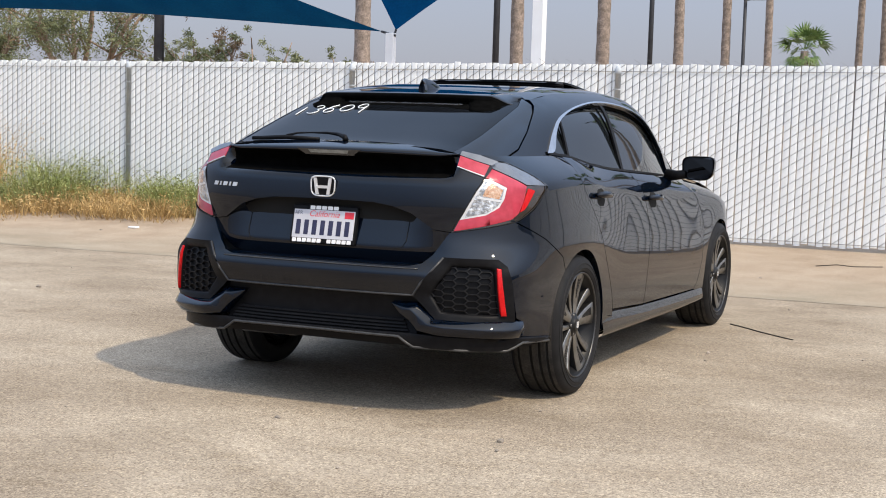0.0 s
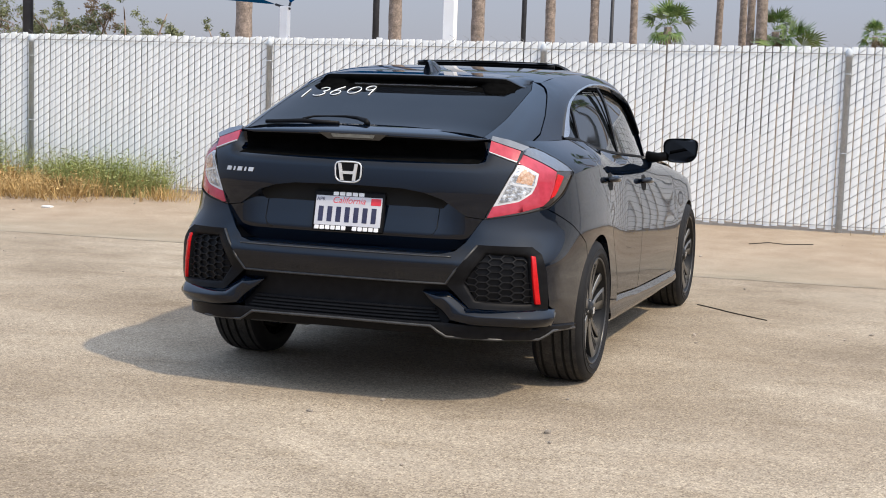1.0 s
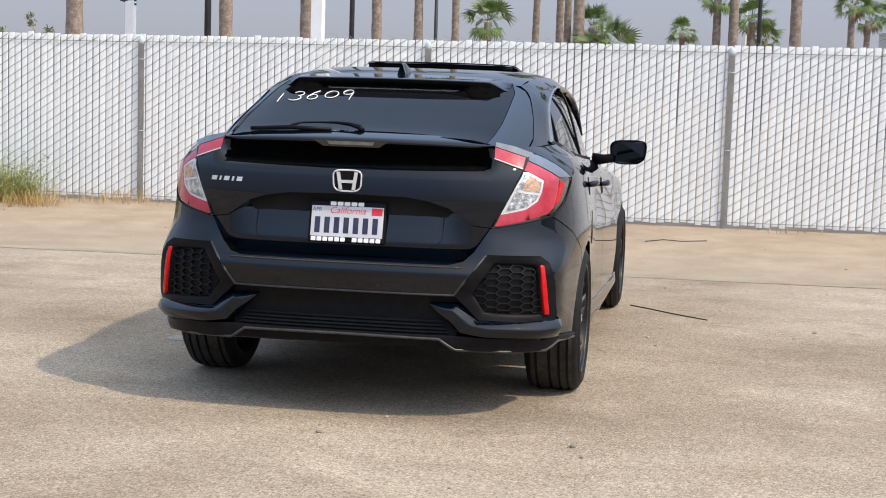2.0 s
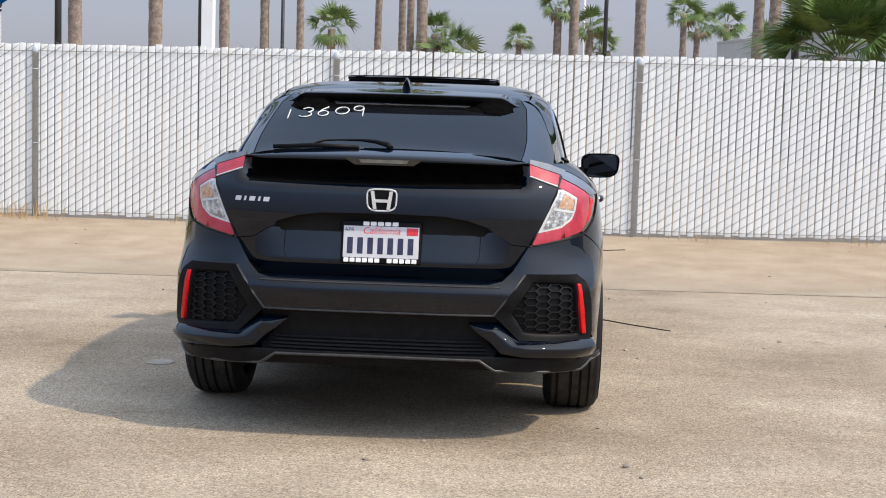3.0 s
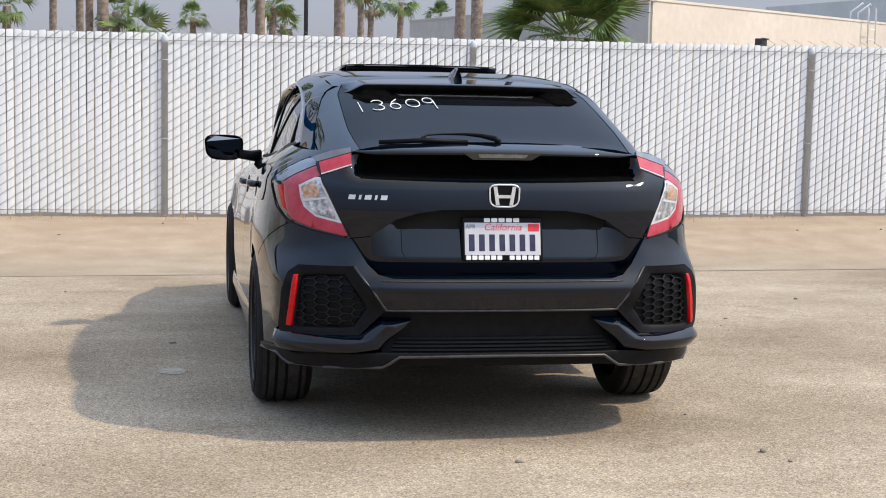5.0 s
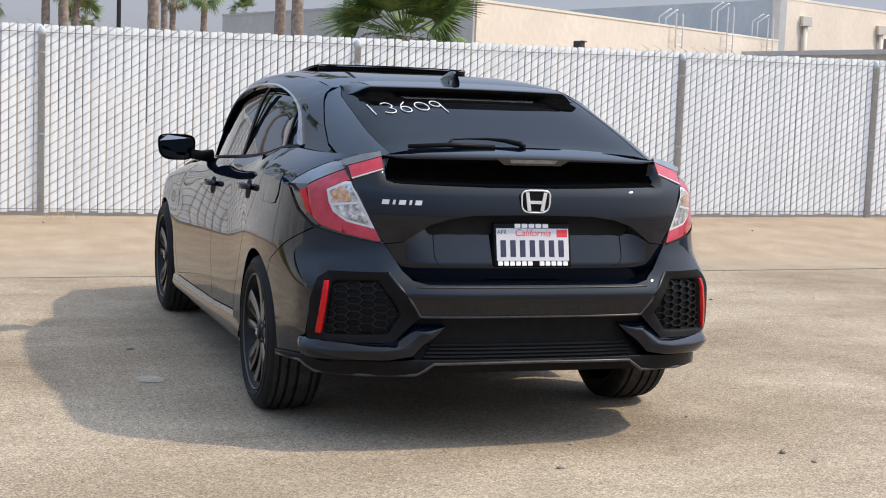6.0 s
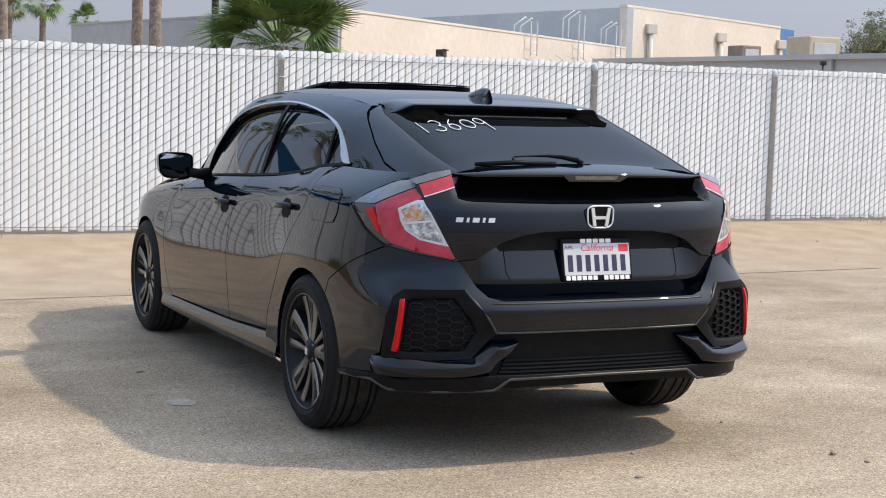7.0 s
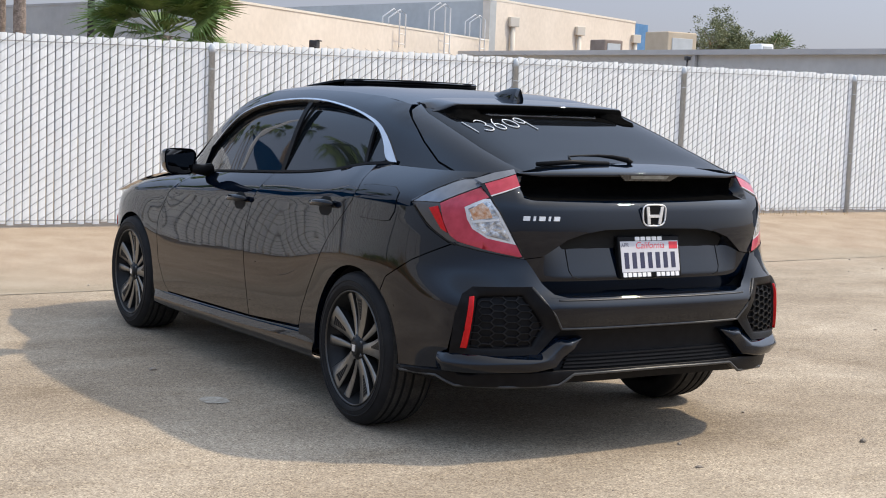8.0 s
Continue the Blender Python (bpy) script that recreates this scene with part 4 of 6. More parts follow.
roof_z = knots((0.15, 1.115), (0.28, 1.138), (0.5, 1.2), (0.75, 1.277), (0.95, 1.335), (1.1, 1.375), (1.27, 1.402), (1.6, 1.424),
               (2.0, 1.432), (2.4, 1.418), (2.7, 1.38), (3.0, 1.28), (3.3, 1.14), (3.6, 1.0), (3.9, 0.92))


def outline_table():
    rows, length, last = [], 0.0, (0.0, 0.0)
    ths = [math.pi / 2 * i / 160 for i in range(161)]
    pts = [(math.sin(t) ** (2 / N_REAR), REAR_D * (1 - math.cos(t) ** (2 / N_REAR))) for t in ths]
    pts += [(1.0, REAR_D + (NOSE - FRONT_D - REAR_D) * i / 60) for i in range(1, 61)]
    pts += [(math.cos(t) ** (2 / N_FRONT), NOSE - FRONT_D + FRONT_D * math.sin(t) ** (2 / N_FRONT)) for t in ths[1:]]
    for x, y in pts:
        length += math.hypot((x - last[0]) * 0.88, y - last[1])
        rows.append((length, x, y))
        last = (x, y)
    return np.array(rows)


TABLE = outline_table()
U_END = TABLE[-1, 0]


def lower_raw(u, z):
    s = -1 if u < 0 else 1
    xs = float(np.interp(abs(u), TABLE[:, 0], TABLE[:, 1]))
    y = float(np.interp(abs(u), TABLE[:, 0], TABLE[:, 2]))
    near = max(0.0, 1 - y / REAR_D)
    k = max(0.0, min(1.0, (abs(u) - 0.44) / 0.16))
    k = k * k * (3 - 2 * k)
    y += (rear_y(z) * k + rear_mid(z) * (1 - k)) * near
    corner = math.exp(-((abs(u) - 0.87) / 0.16) ** 2) * smooth01((z - 0.31) / 0.14) * (1 - smooth01((z - 0.60) / 0.14))
    y -= 0.038 * corner
    zt = top_z(y)
    zn = z if z < 0.5 else 0.5 + (z - 0.5) * 0.52 / (zt - 0.5)
    inner = 0.735 if y < 1.07 else belt_x(y)
    lean = 0.013 * smooth01((z - 0.36) / 0.46) * smooth01((y - 0.9) / 0.8) * smooth01((3.9 - y) / 0.8)
    a = side_a(zn) - lean
    if zn > 0.9:
        a = inner + (0.866 - lean - inner) * (1 - min(1.0, (zn - 0.9) / 0.12) ** 1.7)
    a += 0.013 * math.exp(-((y - 0.92) / 0.4) ** 2 - ((z - 0.72) / 0.15) ** 2)
    a += 0.010 * math.exp(-((y - 3.64) / 0.4) ** 2 - ((z - 0.68) / 0.15) ** 2)
    a += 0.030 * corner
    if y > 3.2:
        a *= 1 - 0.02 * (y - 3.2)
    return Vector((s * a * xs, y, z))


def lower(u, z, off=0.0):
    p = lower_raw(u, z)
    if off:
        e = 0.004
        n = (lower_raw(u + e, z) - lower_raw(u - e, z)).cross(lower_raw(u, z + e) - lower_raw(u, z - e))
        p = p + n.normalized() * off
    return p


def at_x(x, z):
    lo, hi = 0.0, 1.35
    for _ in range(40):
        mid = (lo + hi) / 2
        lo, hi = (mid, hi) if lower_raw(mid, z).x < abs(x) else (lo, mid)
    return math.copysign(lo, x)


def at_y(y, z):
    lo, hi = 0.0, U_END
    for _ in range(40):
        mid = (lo + hi) / 2
        lo, hi = (mid, hi) if lower_raw(mid, z).y < y else (lo, mid)
    return lo


def R(x, z):
    """A place on the rear, from its x."""
    return (at_x(x, z), z)


def S(y, z):
    """A place on the side, from its y."""
    return (at_y(y, z), z)


def arch_x(f):
    """Half width of the cabin, as a share of its width at the belt, at the share f of its height."""
    return (1 - 0.16 * f) * (1 - f ** 6.5) ** (1 / 6.5)


ARCH_F = np.linspace(0, 1, 400)
ARCH_X = np.array([arch_x(f) for f in ARCH_F])


def arch_f(x):
    return float(np.interp(x, ARCH_X[::-1], ARCH_F[::-1]))


def cabin_side_raw(y, z, s=1):
    h, b = roof_z(y), belt_z(y)
    f = max(0.0, min(0.985, (z - b) / (h - b)))
    return Vector((s * belt_x(y) * arch_x(f), y, z))


def cabin_side(y, z, off=0.0, s=1):
    p = cabin_side_raw(y, z, s)
    if off:
        e = 0.004
        n = (cabin_side_raw(y + e, z, s) - cabin_side_raw(y - e, z, s)).cross(cabin_side_raw(y, z + e, s) - cabin_side_raw(y, z - e, s))
        n *= s
        p = p + n.normalized() * off
    return p


def cabin_top_raw(x, y):
    h, b, w = roof_z(y), belt_z(y), belt_x(y)
    q = min(0.985, abs(x) / w)
    return Vector((x, y, b + (h - b) * arch_f(q) - 0.022 * (x / w) ** 2 * (1 - q)))


def cabin_top(x, y, off=0.0):
    p = cabin_top_raw(x, y)
    if off:
        e = 0.004
        n = (cabin_top_raw(x + e, y) - cabin_top_raw(x - e, y)).cross(cabin_top_raw(x, y + e) - cabin_top_raw(x, y - e))
        p = p + n.normalized() * off
    return p

# ---- car ----
car = thing("car", "glossy black hatchback car with dark tinted windows", "car")
HUB_R, HUB_F, HUB_Z = 0.925, 3.64, 0.318


def arch(cy, r, a0, a1, n=16):
    out = []
    for i in range(n + 1):
        t = radians(a0 + (a1 - a0) * i / n)
        out.append(S(cy + r * math.cos(t), HUB_Z - 0.012 + r * math.sin(t)))
    return out


def mir(poly):
    return [(-a, b) for a, b in poly]


def low(name, poly, mat, parent=car, label="", **k):
    return part(name, slab_bm(lower, poly, **k), mat, parent, label)


def low2(name, poly, mat, parent=car, label="", **k):
    return [low(name, poly, mat, parent, label, **k), low(name, mir(poly), mat, parent, label, **k)]


# dark inner shell behind all the gaps
bm = bmesh.new()
rows = []
for z in (0.7, 0.8, 0.88, 0.94, 1.0):
    rows.append([lower(u * U_END / 60, min(z, top_z(lower_raw(u * U_END / 60, z).y) - 0.03), -0.035) for u in range(-60, 61)])
loft_bm(rows, bm=bm)
rows = []
for i in range(41):
    y = 0.32 + 3.2 * i / 40
    h, b, w = roof_z(y), belt_z(y), belt_x(y)
    fs = (-0.25, 0.0, 0.2, 0.4, 0.6, 0.75, 0.86, 0.93)
    half = [(w * arch_x(max(0.0, f)) * 0.965 - 0.004, b + (h - b) * f - 0.035 * max(0.0, f)) for f in fs] + [(w * q, cabin_top_raw(w * q, y).z - 0.03) for q in (0.55, 0.3)]
    rows.append([Vector((x, y, z)) for x, z in half] + [Vector((0, y, h - 0.03))] + [Vector((-x, y, z)) for x, z in reversed(half)])
loft_bm(rows, bm=bm)
box_bm((-0.6, 0.16, 0.335), (0.6, 1.3, 0.75), 0.03, bm=bm)
box_bm((-0.58, 1.3, 0.22), (0.58, 4.3, 0.75), 0.03, bm=bm)
box_bm((-0.82, 1.32, 0.21), (0.82, 3.22, 0.75), 0.02, bm=bm)
inner = part("inner_shell", bm, M["void"], car, "dark underbody and cabin shell")

# hatch
hatch_out = knots((0.62, 0.105), (0.65, 0.098), (0.78, 0.088), (0.87, 0.083), (0.90, 0.0845), (0.93, 0.089), (0.97, 0.098), (1.0, 0.112), (1.05, 0.15), (1.1, 0.19), (1.14, 0.215))
hatch_mid = knots((0.62, 0.105), (0.65, 0.098), (0.78, 0.088), (0.87, 0.083), (0.90, 0.0845), (0.93, 0.089), (0.97, 0.098), (0.985, 0.103), (0.995, 0.110), (1.003, 0.133), (1.011, 0.20), (1.02, 0.25), (1.06, 0.235), (1.08, 0.205), (1.1, 0.19))


def ease(a, b, t):
    t = max(0.0, min(1.0, (t - a) / (b - a)))
    return t * t * (3 - 2 * t)


def hatch_raw(x, z):
    k = ease(0.52, 0.565, abs(x))
    y = hatch_mid(z) * (1 - k) + hatch_out(z) * k
    return Vector((x, y + 0.9 * (1 - (1 - min(1, abs(x) / 0.89) ** 3.5) ** (1 / 3.5)), z))


def hatch(x, z, off=0.0):
    p = hatch_raw(x, z)
    if off:
        e = 0.004
        n = (hatch_raw(x + e, z) - hatch_raw(x - e, z)).cross(hatch_raw(x, z + e) - hatch_raw(x, z - e))
        p = p + n.normalized() * off
    return p


def plate_bay(x, z, off=0.0):
    p = hatch_raw(x, z)
    k = 1 - max(0.0, min(1.0, (abs(x) - 0.40) / 0.13))
    p.y += 0.082 * max(0.0, (z - 0.700) / 0.19) * k + 0.022 * max(0.0, (0.695 - z) / 0.06) - off
    return p


tailgate = thing("tailgate", "", "")
tailgate.parent = car
upper = both([(0, 1.09), (0.3, 1.09), (0.555, 1.088), (0.70, 1.052), (0.686, 1.006), (0.662, 0.955), (0.636, 0.893), (0.605, 0.831), (0.577, 0.777), (0.506, 0.786), (0.41, 0.851),
              (0.33, 0.876), (0.24, 0.889), (0, 0.893)])
bm = slab_bm(hatch, upper, 0.05, 0.0, (0.03, 0.02))
# recess faces turned matt black to hold the shade under the lip
for f in bm.faces:
    c = f.calc_center_median()
    f.material_index = 1 if 1.008 < c.z < 1.085 and abs(c.x) < 0.55 and c.y > 0.14 else 0
part("upper_panel", bm, [M["paint"], M["fin_and_shade_black"]], tailgate, "glossy tailgate panel with a recess blackened as shade under the lip")
lowerp = both([(0, 0.891), (0.24, 0.887), (0.33, 0.874), (0.41, 0.849), (0.506, 0.783), (0.576, 0.774), (0.56, 0.745), (0.515, 0.686),
               (0.47, 0.648), (0.42, 0.638), (0, 0.634)])
part("lower_panel", slab_bm(plate_bay, lowerp, 0.012, 0.0, (0.04, 0.0125)), M["paint"], tailgate, "recessed panel round the number plate")
for s in (-1, 1):
    bm = tube_bm([plate_bay(s * 0.385, z, 0.001) for z in (0.87, 0.82, 0.77, 0.73)] + [plate_bay(s * 0.372, 0.706, 0.001), plate_bay(s * 0.34, 0.698, 0.001)], 0.0016, 5)
    part("panel_joint", bm, M["void"], tailgate, "dark access panel joint line")

# lip spoiler across the tailgate
rows = []
prof = [(0.165, 0.028), (0.10, 0.022), (0.04, 0.008), (0.008, -0.001), (0.0, -0.008), (0.002, -0.016), (0.02, -0.024), (0.07, -0.03), (0.10, -0.05)]
for i in range(41):
    x = -0.562 + 1.124 * i / 40
    q = abs(x) / 0.56
    y0, z0 = 0.125 + 0.105 * q ** 2.3, 1.112 - 0.010 * q * q
    k = 1.0 if q < 0.88 else max(0.2, 1 - (q - 0.88) / 0.16)
    rows.append([(x, y0 + a * (0.8 + 0.2 * k), z0 + c * (k if c < 0 else 1 - 0.95 * ease(0.72, 1.0, q))) for a, c in prof])
bm = loft_bm(rows)
bm.faces.ensure_lookup_table()
# underside faces blackened too, as part of that shade
for i, f in enumerate(bm.faces):
    f.material_index = 1 if i % 8 >= 5 else 0
spoiler = part("lip_spoiler", bm, [M["paint"], M["fin_and_shade_black"]], tailgate, "gloss black lip spoiler with a brake light, its underside blackened as shade")
pl = [(-0.155, 1.104), (0.155, 1.104), (0.115, 1.078), (-0.115, 1.078)]
part("brake_light", slab_bm(lambda a, b, off=0.0: Vector((a, 0.123 + 0.06 * a * a - off + (1.104 - b) * 0.5, b)), pl, 0.01, 0.002, (0.05, 0.02)), M["brake"], spoiler, "dark smoked high brake light")
pl = [(-0.098, 1.100), (0.098, 1.100), (0.09, 1.086), (-0.09, 1.086)]
part("brake_light_lens", slab_bm(lambda a, b, off=0.0: Vector((a, 0.1205 + 0.06 * a * a - off + (1.104 - b) * 0.5, b)), pl, 0.004, 0.001, (0.05, 0.02)), M["brake_lens"], spoiler, "pale grey brake light lens")

# tailgate glass, its side frames, roof spoiler
glass_edge = knots((0.22, 0.533), (0.5, 0.553), (0.95, 0.545), (1.12, 0.5))
seam_x = knots((0.22, 0.625), (0.31, 0.648), (0.6, 0.672), (0.97, 0.612), (1.1, 0.54))
ys = [0.24, 0.35, 0.5, 0.65, 0.8, 0.95, 1.06]
part("rear_glass", slab_bm(cabin_top, both([(0, 0.24)] + [(glass_edge(y) - 0.003, y) for y in ys] + [(0, 1.06)]), 0.01, 0.0, (0.06, 0.05)), M["glass"], tailgate, "dark tinted rear glass")
for s in (1, -1):
    pl = [(glass_edge(y), y) for y in ys] + [(seam_x(y) - 0.004, y) for y in reversed([0.26, 0.32, 0.4, 0.5, 0.65, 0.8, 0.9, 0.97, 1.03])]
    part("glass_frame", slab_bm(cabin_top, [(s * a, b) for a, b in pl], 0.02, 0.002, (0.04, 0.05)), M["paint"], tailgate)
rows = []
for i in range(53):
    x = -0.516 + 1.032 * i / 52
    q = abs(x)
    end, fin = ease(0.43, 0.516, q), ease(0.30, 0.36, q)
    yr = 0.866 + 0.03 * (q / 0.5) ** 2 + 0.06 * end
    yf = 1.14 - 0.03 * (q / 0.5) ** 2
    zt, zr = cabin_top(q, yf).z + 0.003, 1.361 - 0.006 * (q / 0.5) ** 2 - 0.034 * end
    th = 0.026 * (1 - 0.5 * end)
    yg = yr + 0.012
    foot = (yg, cabin_top(q, yg).z + 0.001)
    hang = ((yr + 0.016, zr - th - 0.002), (yr + 0.020, zr - th - 0.004), (yr + 0.0165, zr - th - 0.021), (yr + 0.022, zr - th - 0.024), (0.985, cabin_top(q, 0.985).z - 0.004))
    drop = [(yr + (foot[0] - yr) * k, zr - th + (foot[1] - zr + th) * k) for k in (0.06, 0.3, 0.6, 0.9, 1.0)]
    row = [(x, yf, zt), (x, yf - 0.08, zt * 0.6 + zr * 0.4 + 0.004), (x, yr + 0.05, zr + 0.005), (x, yr + 0.008, zr + 0.001), (x, yr, zr - 0.003), (x, yr + 0.001, zr - th)]
    rows.append(row + [(x, a[0] * (1 - fin) + b[0] * fin, a[1] * (1 - fin) + b[1] * fin) for a, b in zip(hang, drop)])
bm = loft_bm(rows)
bm.faces.ensure_lookup_table()
# rear edge and underside coloured matt black as their shade
for i, f in enumerate(bm.faces):
    f.material_index = 1 if i % 10 >= 4 else 0
wing = part("roof_spoiler", bm, [M["paint"], M["fin_and_shade_black"]], tailgate, "gloss black roof spoiler over the rear glass, shade below put in as matt black")

for s in (1, -1):
    rows = []
    for i in range(15):
        x = 0.325 + 0.175 * i / 14
        yr = 0.866 + 0.03 * (x / 0.5) ** 2 + 0.06 * ease(0.43, 0.516, x)
        zr = 1.340 - 0.006 * (x / 0.5) ** 2 - 0.022 * ease(0.43, 0.5, x)
        yg = yr - (yr - 0.785) * ease(0.325, 0.375, x) * (1 - ease(0.43, 0.50, x))
        zg = cabin_top(x, yg).z + 0.002
        rows.append([(s * x, yr + 0.004, zr), (s * x, yr * 0.75 + yg * 0.25 + 0.010, zr * 0.7 + zg * 0.3), (s * x, yr * 0.4 + yg * 0.6 + 0.008, zr * 0.3 + zg * 0.7), (s * x, yg, zg), (s * x, yg + 0.03, zg - 0.02)])
    part("spoiler_fin", loft_bm(rows), M["fin_and_shade_black"], wing, "matt black end fin under the spoiler")
# black band on the glass that stands for the spoiler's dark underside
part("glass_frit", slab_bm(cabin_top, both([(0, 0.832), (0.25, 0.832), (0.33, 0.81), (0.45, 0.80), (0.49, 0.86), (0.47, 1.0), (0, 1.0)]), 0.003, 0.0015, (0.05, 0.03)), M["fin_and_shade_black"], tailgate, "black band on the glass painted as the spoiler's dark underside")
# lighter strip laid on the glass for the sky reflected there
part("spoiler_slot", slab_bm(cabin_top, both([(0, 0.862), (0.285, 0.866), (0.315, 0.91), (0, 0.906)]), 0.004, 0.003, (0.05, 0.03)), M["slot_reflection"], wing, "grey strip painted as the sky's reflection in the glass under the spoiler")

# painted number on the glass
def arc(cx, cy, rx, ry, a0, a1, n=10):
    return [(cx + rx * math.cos(radians(a0 + (a1 - a0) * i / n)), cy + ry * math.sin(radians(a0 + (a1 - a0) * i / n))) for i in range(n + 1)]


DIGITS = [("1", [(0.35, 1.0), (0.4, 0.5), (0.45, 0.0)]),
          ("3", arc(0.4, 0.74, 0.38, 0.25, 150, -70) + arc(0.38, 0.25, 0.42, 0.26, 75, -150)),
          ("6", [(0.62, 1.0), (0.3, 0.72)] + arc(0.42, 0.27, 0.34, 0.27, 160, 520, 16)),
          ("0", arc(0.5, 0.5, 0.45, 0.40, 60, 425, 18)),
          ("9", arc(0.42, 0.7, 0.34, 0.27, 20, 380, 16) + [(0.78, 0.55), (0.8, 0.2), (0.85, -0.15)])]
for i, (body, path) in enumerate(DIGITS):
    x0, y0 = -0.50 + i * 0.073, 0.665 + i * 0.012
    part("painted_digit", tube_bm([cabin_top(x0 + a * 0.064, y0 + b * 0.125, 0.0028) for a, b in path], 0.0025, 5), M["marker"], tailgate, "white handwritten digit %s on the rear glass" % body)

# wiper
arm = [cabin_top(0.012, 0.262, 0.006), cabin_top(0.0, 0.275, 0.018), cabin_top(-0.05, 0.312, 0.020), cabin_top(-0.11, 0.33, 0.020), cabin_top(-0.20, 0.335, 0.018), cabin_top(-0.262, 0.325, 0.018), cabin_top(-0.29, 0.275, 0.018)]
wiper = part("rear_wiper", tube_bm(arm, [0.014, 0.012, 0.009, 0.006, 0.0035, 0.0045, 0.006], 8), M["plastic"], tailgate, "black rear wiper resting on the glass")
part("wiper_blade", tube_bm([cabin_top(-0.458, 0.262, 0.010), cabin_top(-0.29, 0.262, 0.013), cabin_top(-0.114, 0.25, 0.010)], [0.009, 0.011, 0.009], 6), M["plastic"], wiper)

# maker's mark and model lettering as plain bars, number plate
badge = thing("badge", "", "")
badge.parent = tailgate
ring = []
for i in range(49):
    t = 2 * math.pi * i / 48
    c, s = math.cos(t), math.sin(t)
    ring.append((0.057 * math.copysign(abs(c) ** 0.5, c) * (1 + 0.1 * s), 0.084, 0.945 + 0.042 * math.copysign(abs(s) ** 0.5, s)))
part("badge_rim", tube_bm(ring, 0.0036, 8, caps=False), M["silver"], badge)
for poly in ([(-0.044, 0.980), (-0.030, 0.980), (-0.019, 0.909), (-0.033, 0.909)], [(0.030, 0.980), (0.044, 0.980), (0.033, 0.909), (0.019, 0.909)],
             [(-0.026, 0.948), (0.026, 0.948), (0.023, 0.936), (-0.023, 0.936)]):
    part("badge_bar", ngon_bm(poly, 0.01), M["silver"], badge, smooth=False).location = (0, 0.079, 0)
bm = ngon_bm([(-0.05, 0.985), (0.05, 0.985), (0.046, 0.905), (-0.046, 0.905)], 0.008)
o = part("badge_plate", bm, M["plastic"], badge, smooth=False)
o.location = (0, 0.084, 0)
w = 0.146 / 5
for k in range(5):
    x0 = -0.589 + k * w
    wide = w * (0.3 if k in (1, 3) else 0.82)
    x0 += (w - wide) / 2
    vs = [hatch(x, z, 0.004) for x, z in ((x0, 0.923), (x0 + wide, 0.923), (x0 + wide + 0.004, 0.940), (x0 + 0.004, 0.940))]
    bm = bmesh.new()
    f = bm.faces.new([bm.verts.new(v) for v in vs])
    g2 = bmesh.ops.extrude_face_region(bm, geom=[f])["geom"]
    bmesh.ops.translate(bm, vec=(0, 0.004, 0), verts=[v for v in g2 if isinstance(v, bmesh.types.BMVert)])
    bmesh.ops.recalc_face_normals(bm, faces=bm.faces[:])
    part("lettering_bar", bm, M["badge"], tailgate, "chrome model lettering shown as a bar", smooth=False)

plate = thing("number_plate", "", "")
plate.parent = car
plate.location = (0, 0.108, 0.777)
plate.rotation_euler = (radians(-12), 0, 0)
part("plate_frame", box_bm((-0.158, -0.012, -0.084), (0.158, 0.014, 0.084), 0.006), M["plastic"], plate, "black plate frame")
part("plate_face", box_bm((-0.148, -0.0135, -0.062), (0.148, -0.01, 0.062), 0.001), M["plate"], plate, "white embossed plate", smooth=False)
for k in range(7):
    x0 = -0.135 + k * 0.0395
    part("plate_bar", box_bm((x0 + 0.003, -0.0150, -0.047), (x0 + 0.025, -0.0132, 0.017), 0.001, 1), M["plate_blue"], plate, "dark plate character shown as a bar", smooth=False)
for k in range(12):
    if k != 6:
        part("frame_bar", box_bm((-0.144 + k * 0.0242, -0.0142, -0.0805), (-0.144 + k * 0.0242 + 0.0195, -0.0118, -0.0635), 0.002, 1), M["white"], plate, "white frame lettering shown as a bar", smooth=False)
for k in range(5):
    part("frame_bar", box_bm((-0.072 + k * 0.0285, -0.0142, 0.064), (-0.072 + k * 0.0285 + 0.0235, -0.0118, 0.0795), 0.002, 1), M["white"], plate, "white frame lettering shown as a bar", smooth=False)
text_part("plate_state", "California", 0.038, M["plate_red"], plate, pose(0.0, -0.0142, 0.044, 90), "red state name", 0.25)
text_part("plate_month", "APR", 0.022, M["plate_blue"], plate, pose(-0.125, -0.0142, 0.046, 90))
part("plate_sticker", box_bm((0.099, -0.0145, 0.029), (0.143, -0.013, 0.058), 0.001), M["plate_red"], plate, "red year sticker", smooth=False)

# bumper
LIGHT_LOW = [(0.579, 0.774), (0.757, 0.799), (0.897, 0.823)]
edge_in = [(0, 0.632), (0.42, 0.632), (0.475, 0.645), (0.515, 0.682), (0.556, 0.742)]
seam = [S(0.30, 0.829), S(0.5, 0.74), S(0.66, 0.655)]
rear_arch = arch(HUB_R, 0.364, 128, 180, 8)
bump = both(edge_in + LIGHT_LOW + seam + rear_arch + [S(0.575, 0.30), (0.955, 0.33), (0.952, 0.405), (0.909, 0.424), (0.88, 0.564), (0.845, 0.640),
                                                     (0.80, 0.668), (0.568, 0.674), (0.444, 0.514), (0, 0.511)])
bumper = low("rear_bumper", bump, M["paint"], step=(0.03, 0.011), depth=0.03)
# shelf between bumper and tailgate
rows = []
for i in range(31):
    x = -0.5 + i / 30
    p = lower(at_x(x, 0.632), 0.632)
    q = hatch(x, 0.64)
    rows.append([p, p.lerp(q, 0.5) + Vector((0, 0, 0.004)), q + Vector((0, 0.03, 0))])
part("bumper_step", loft_bm(rows), M["paint"], bumper)
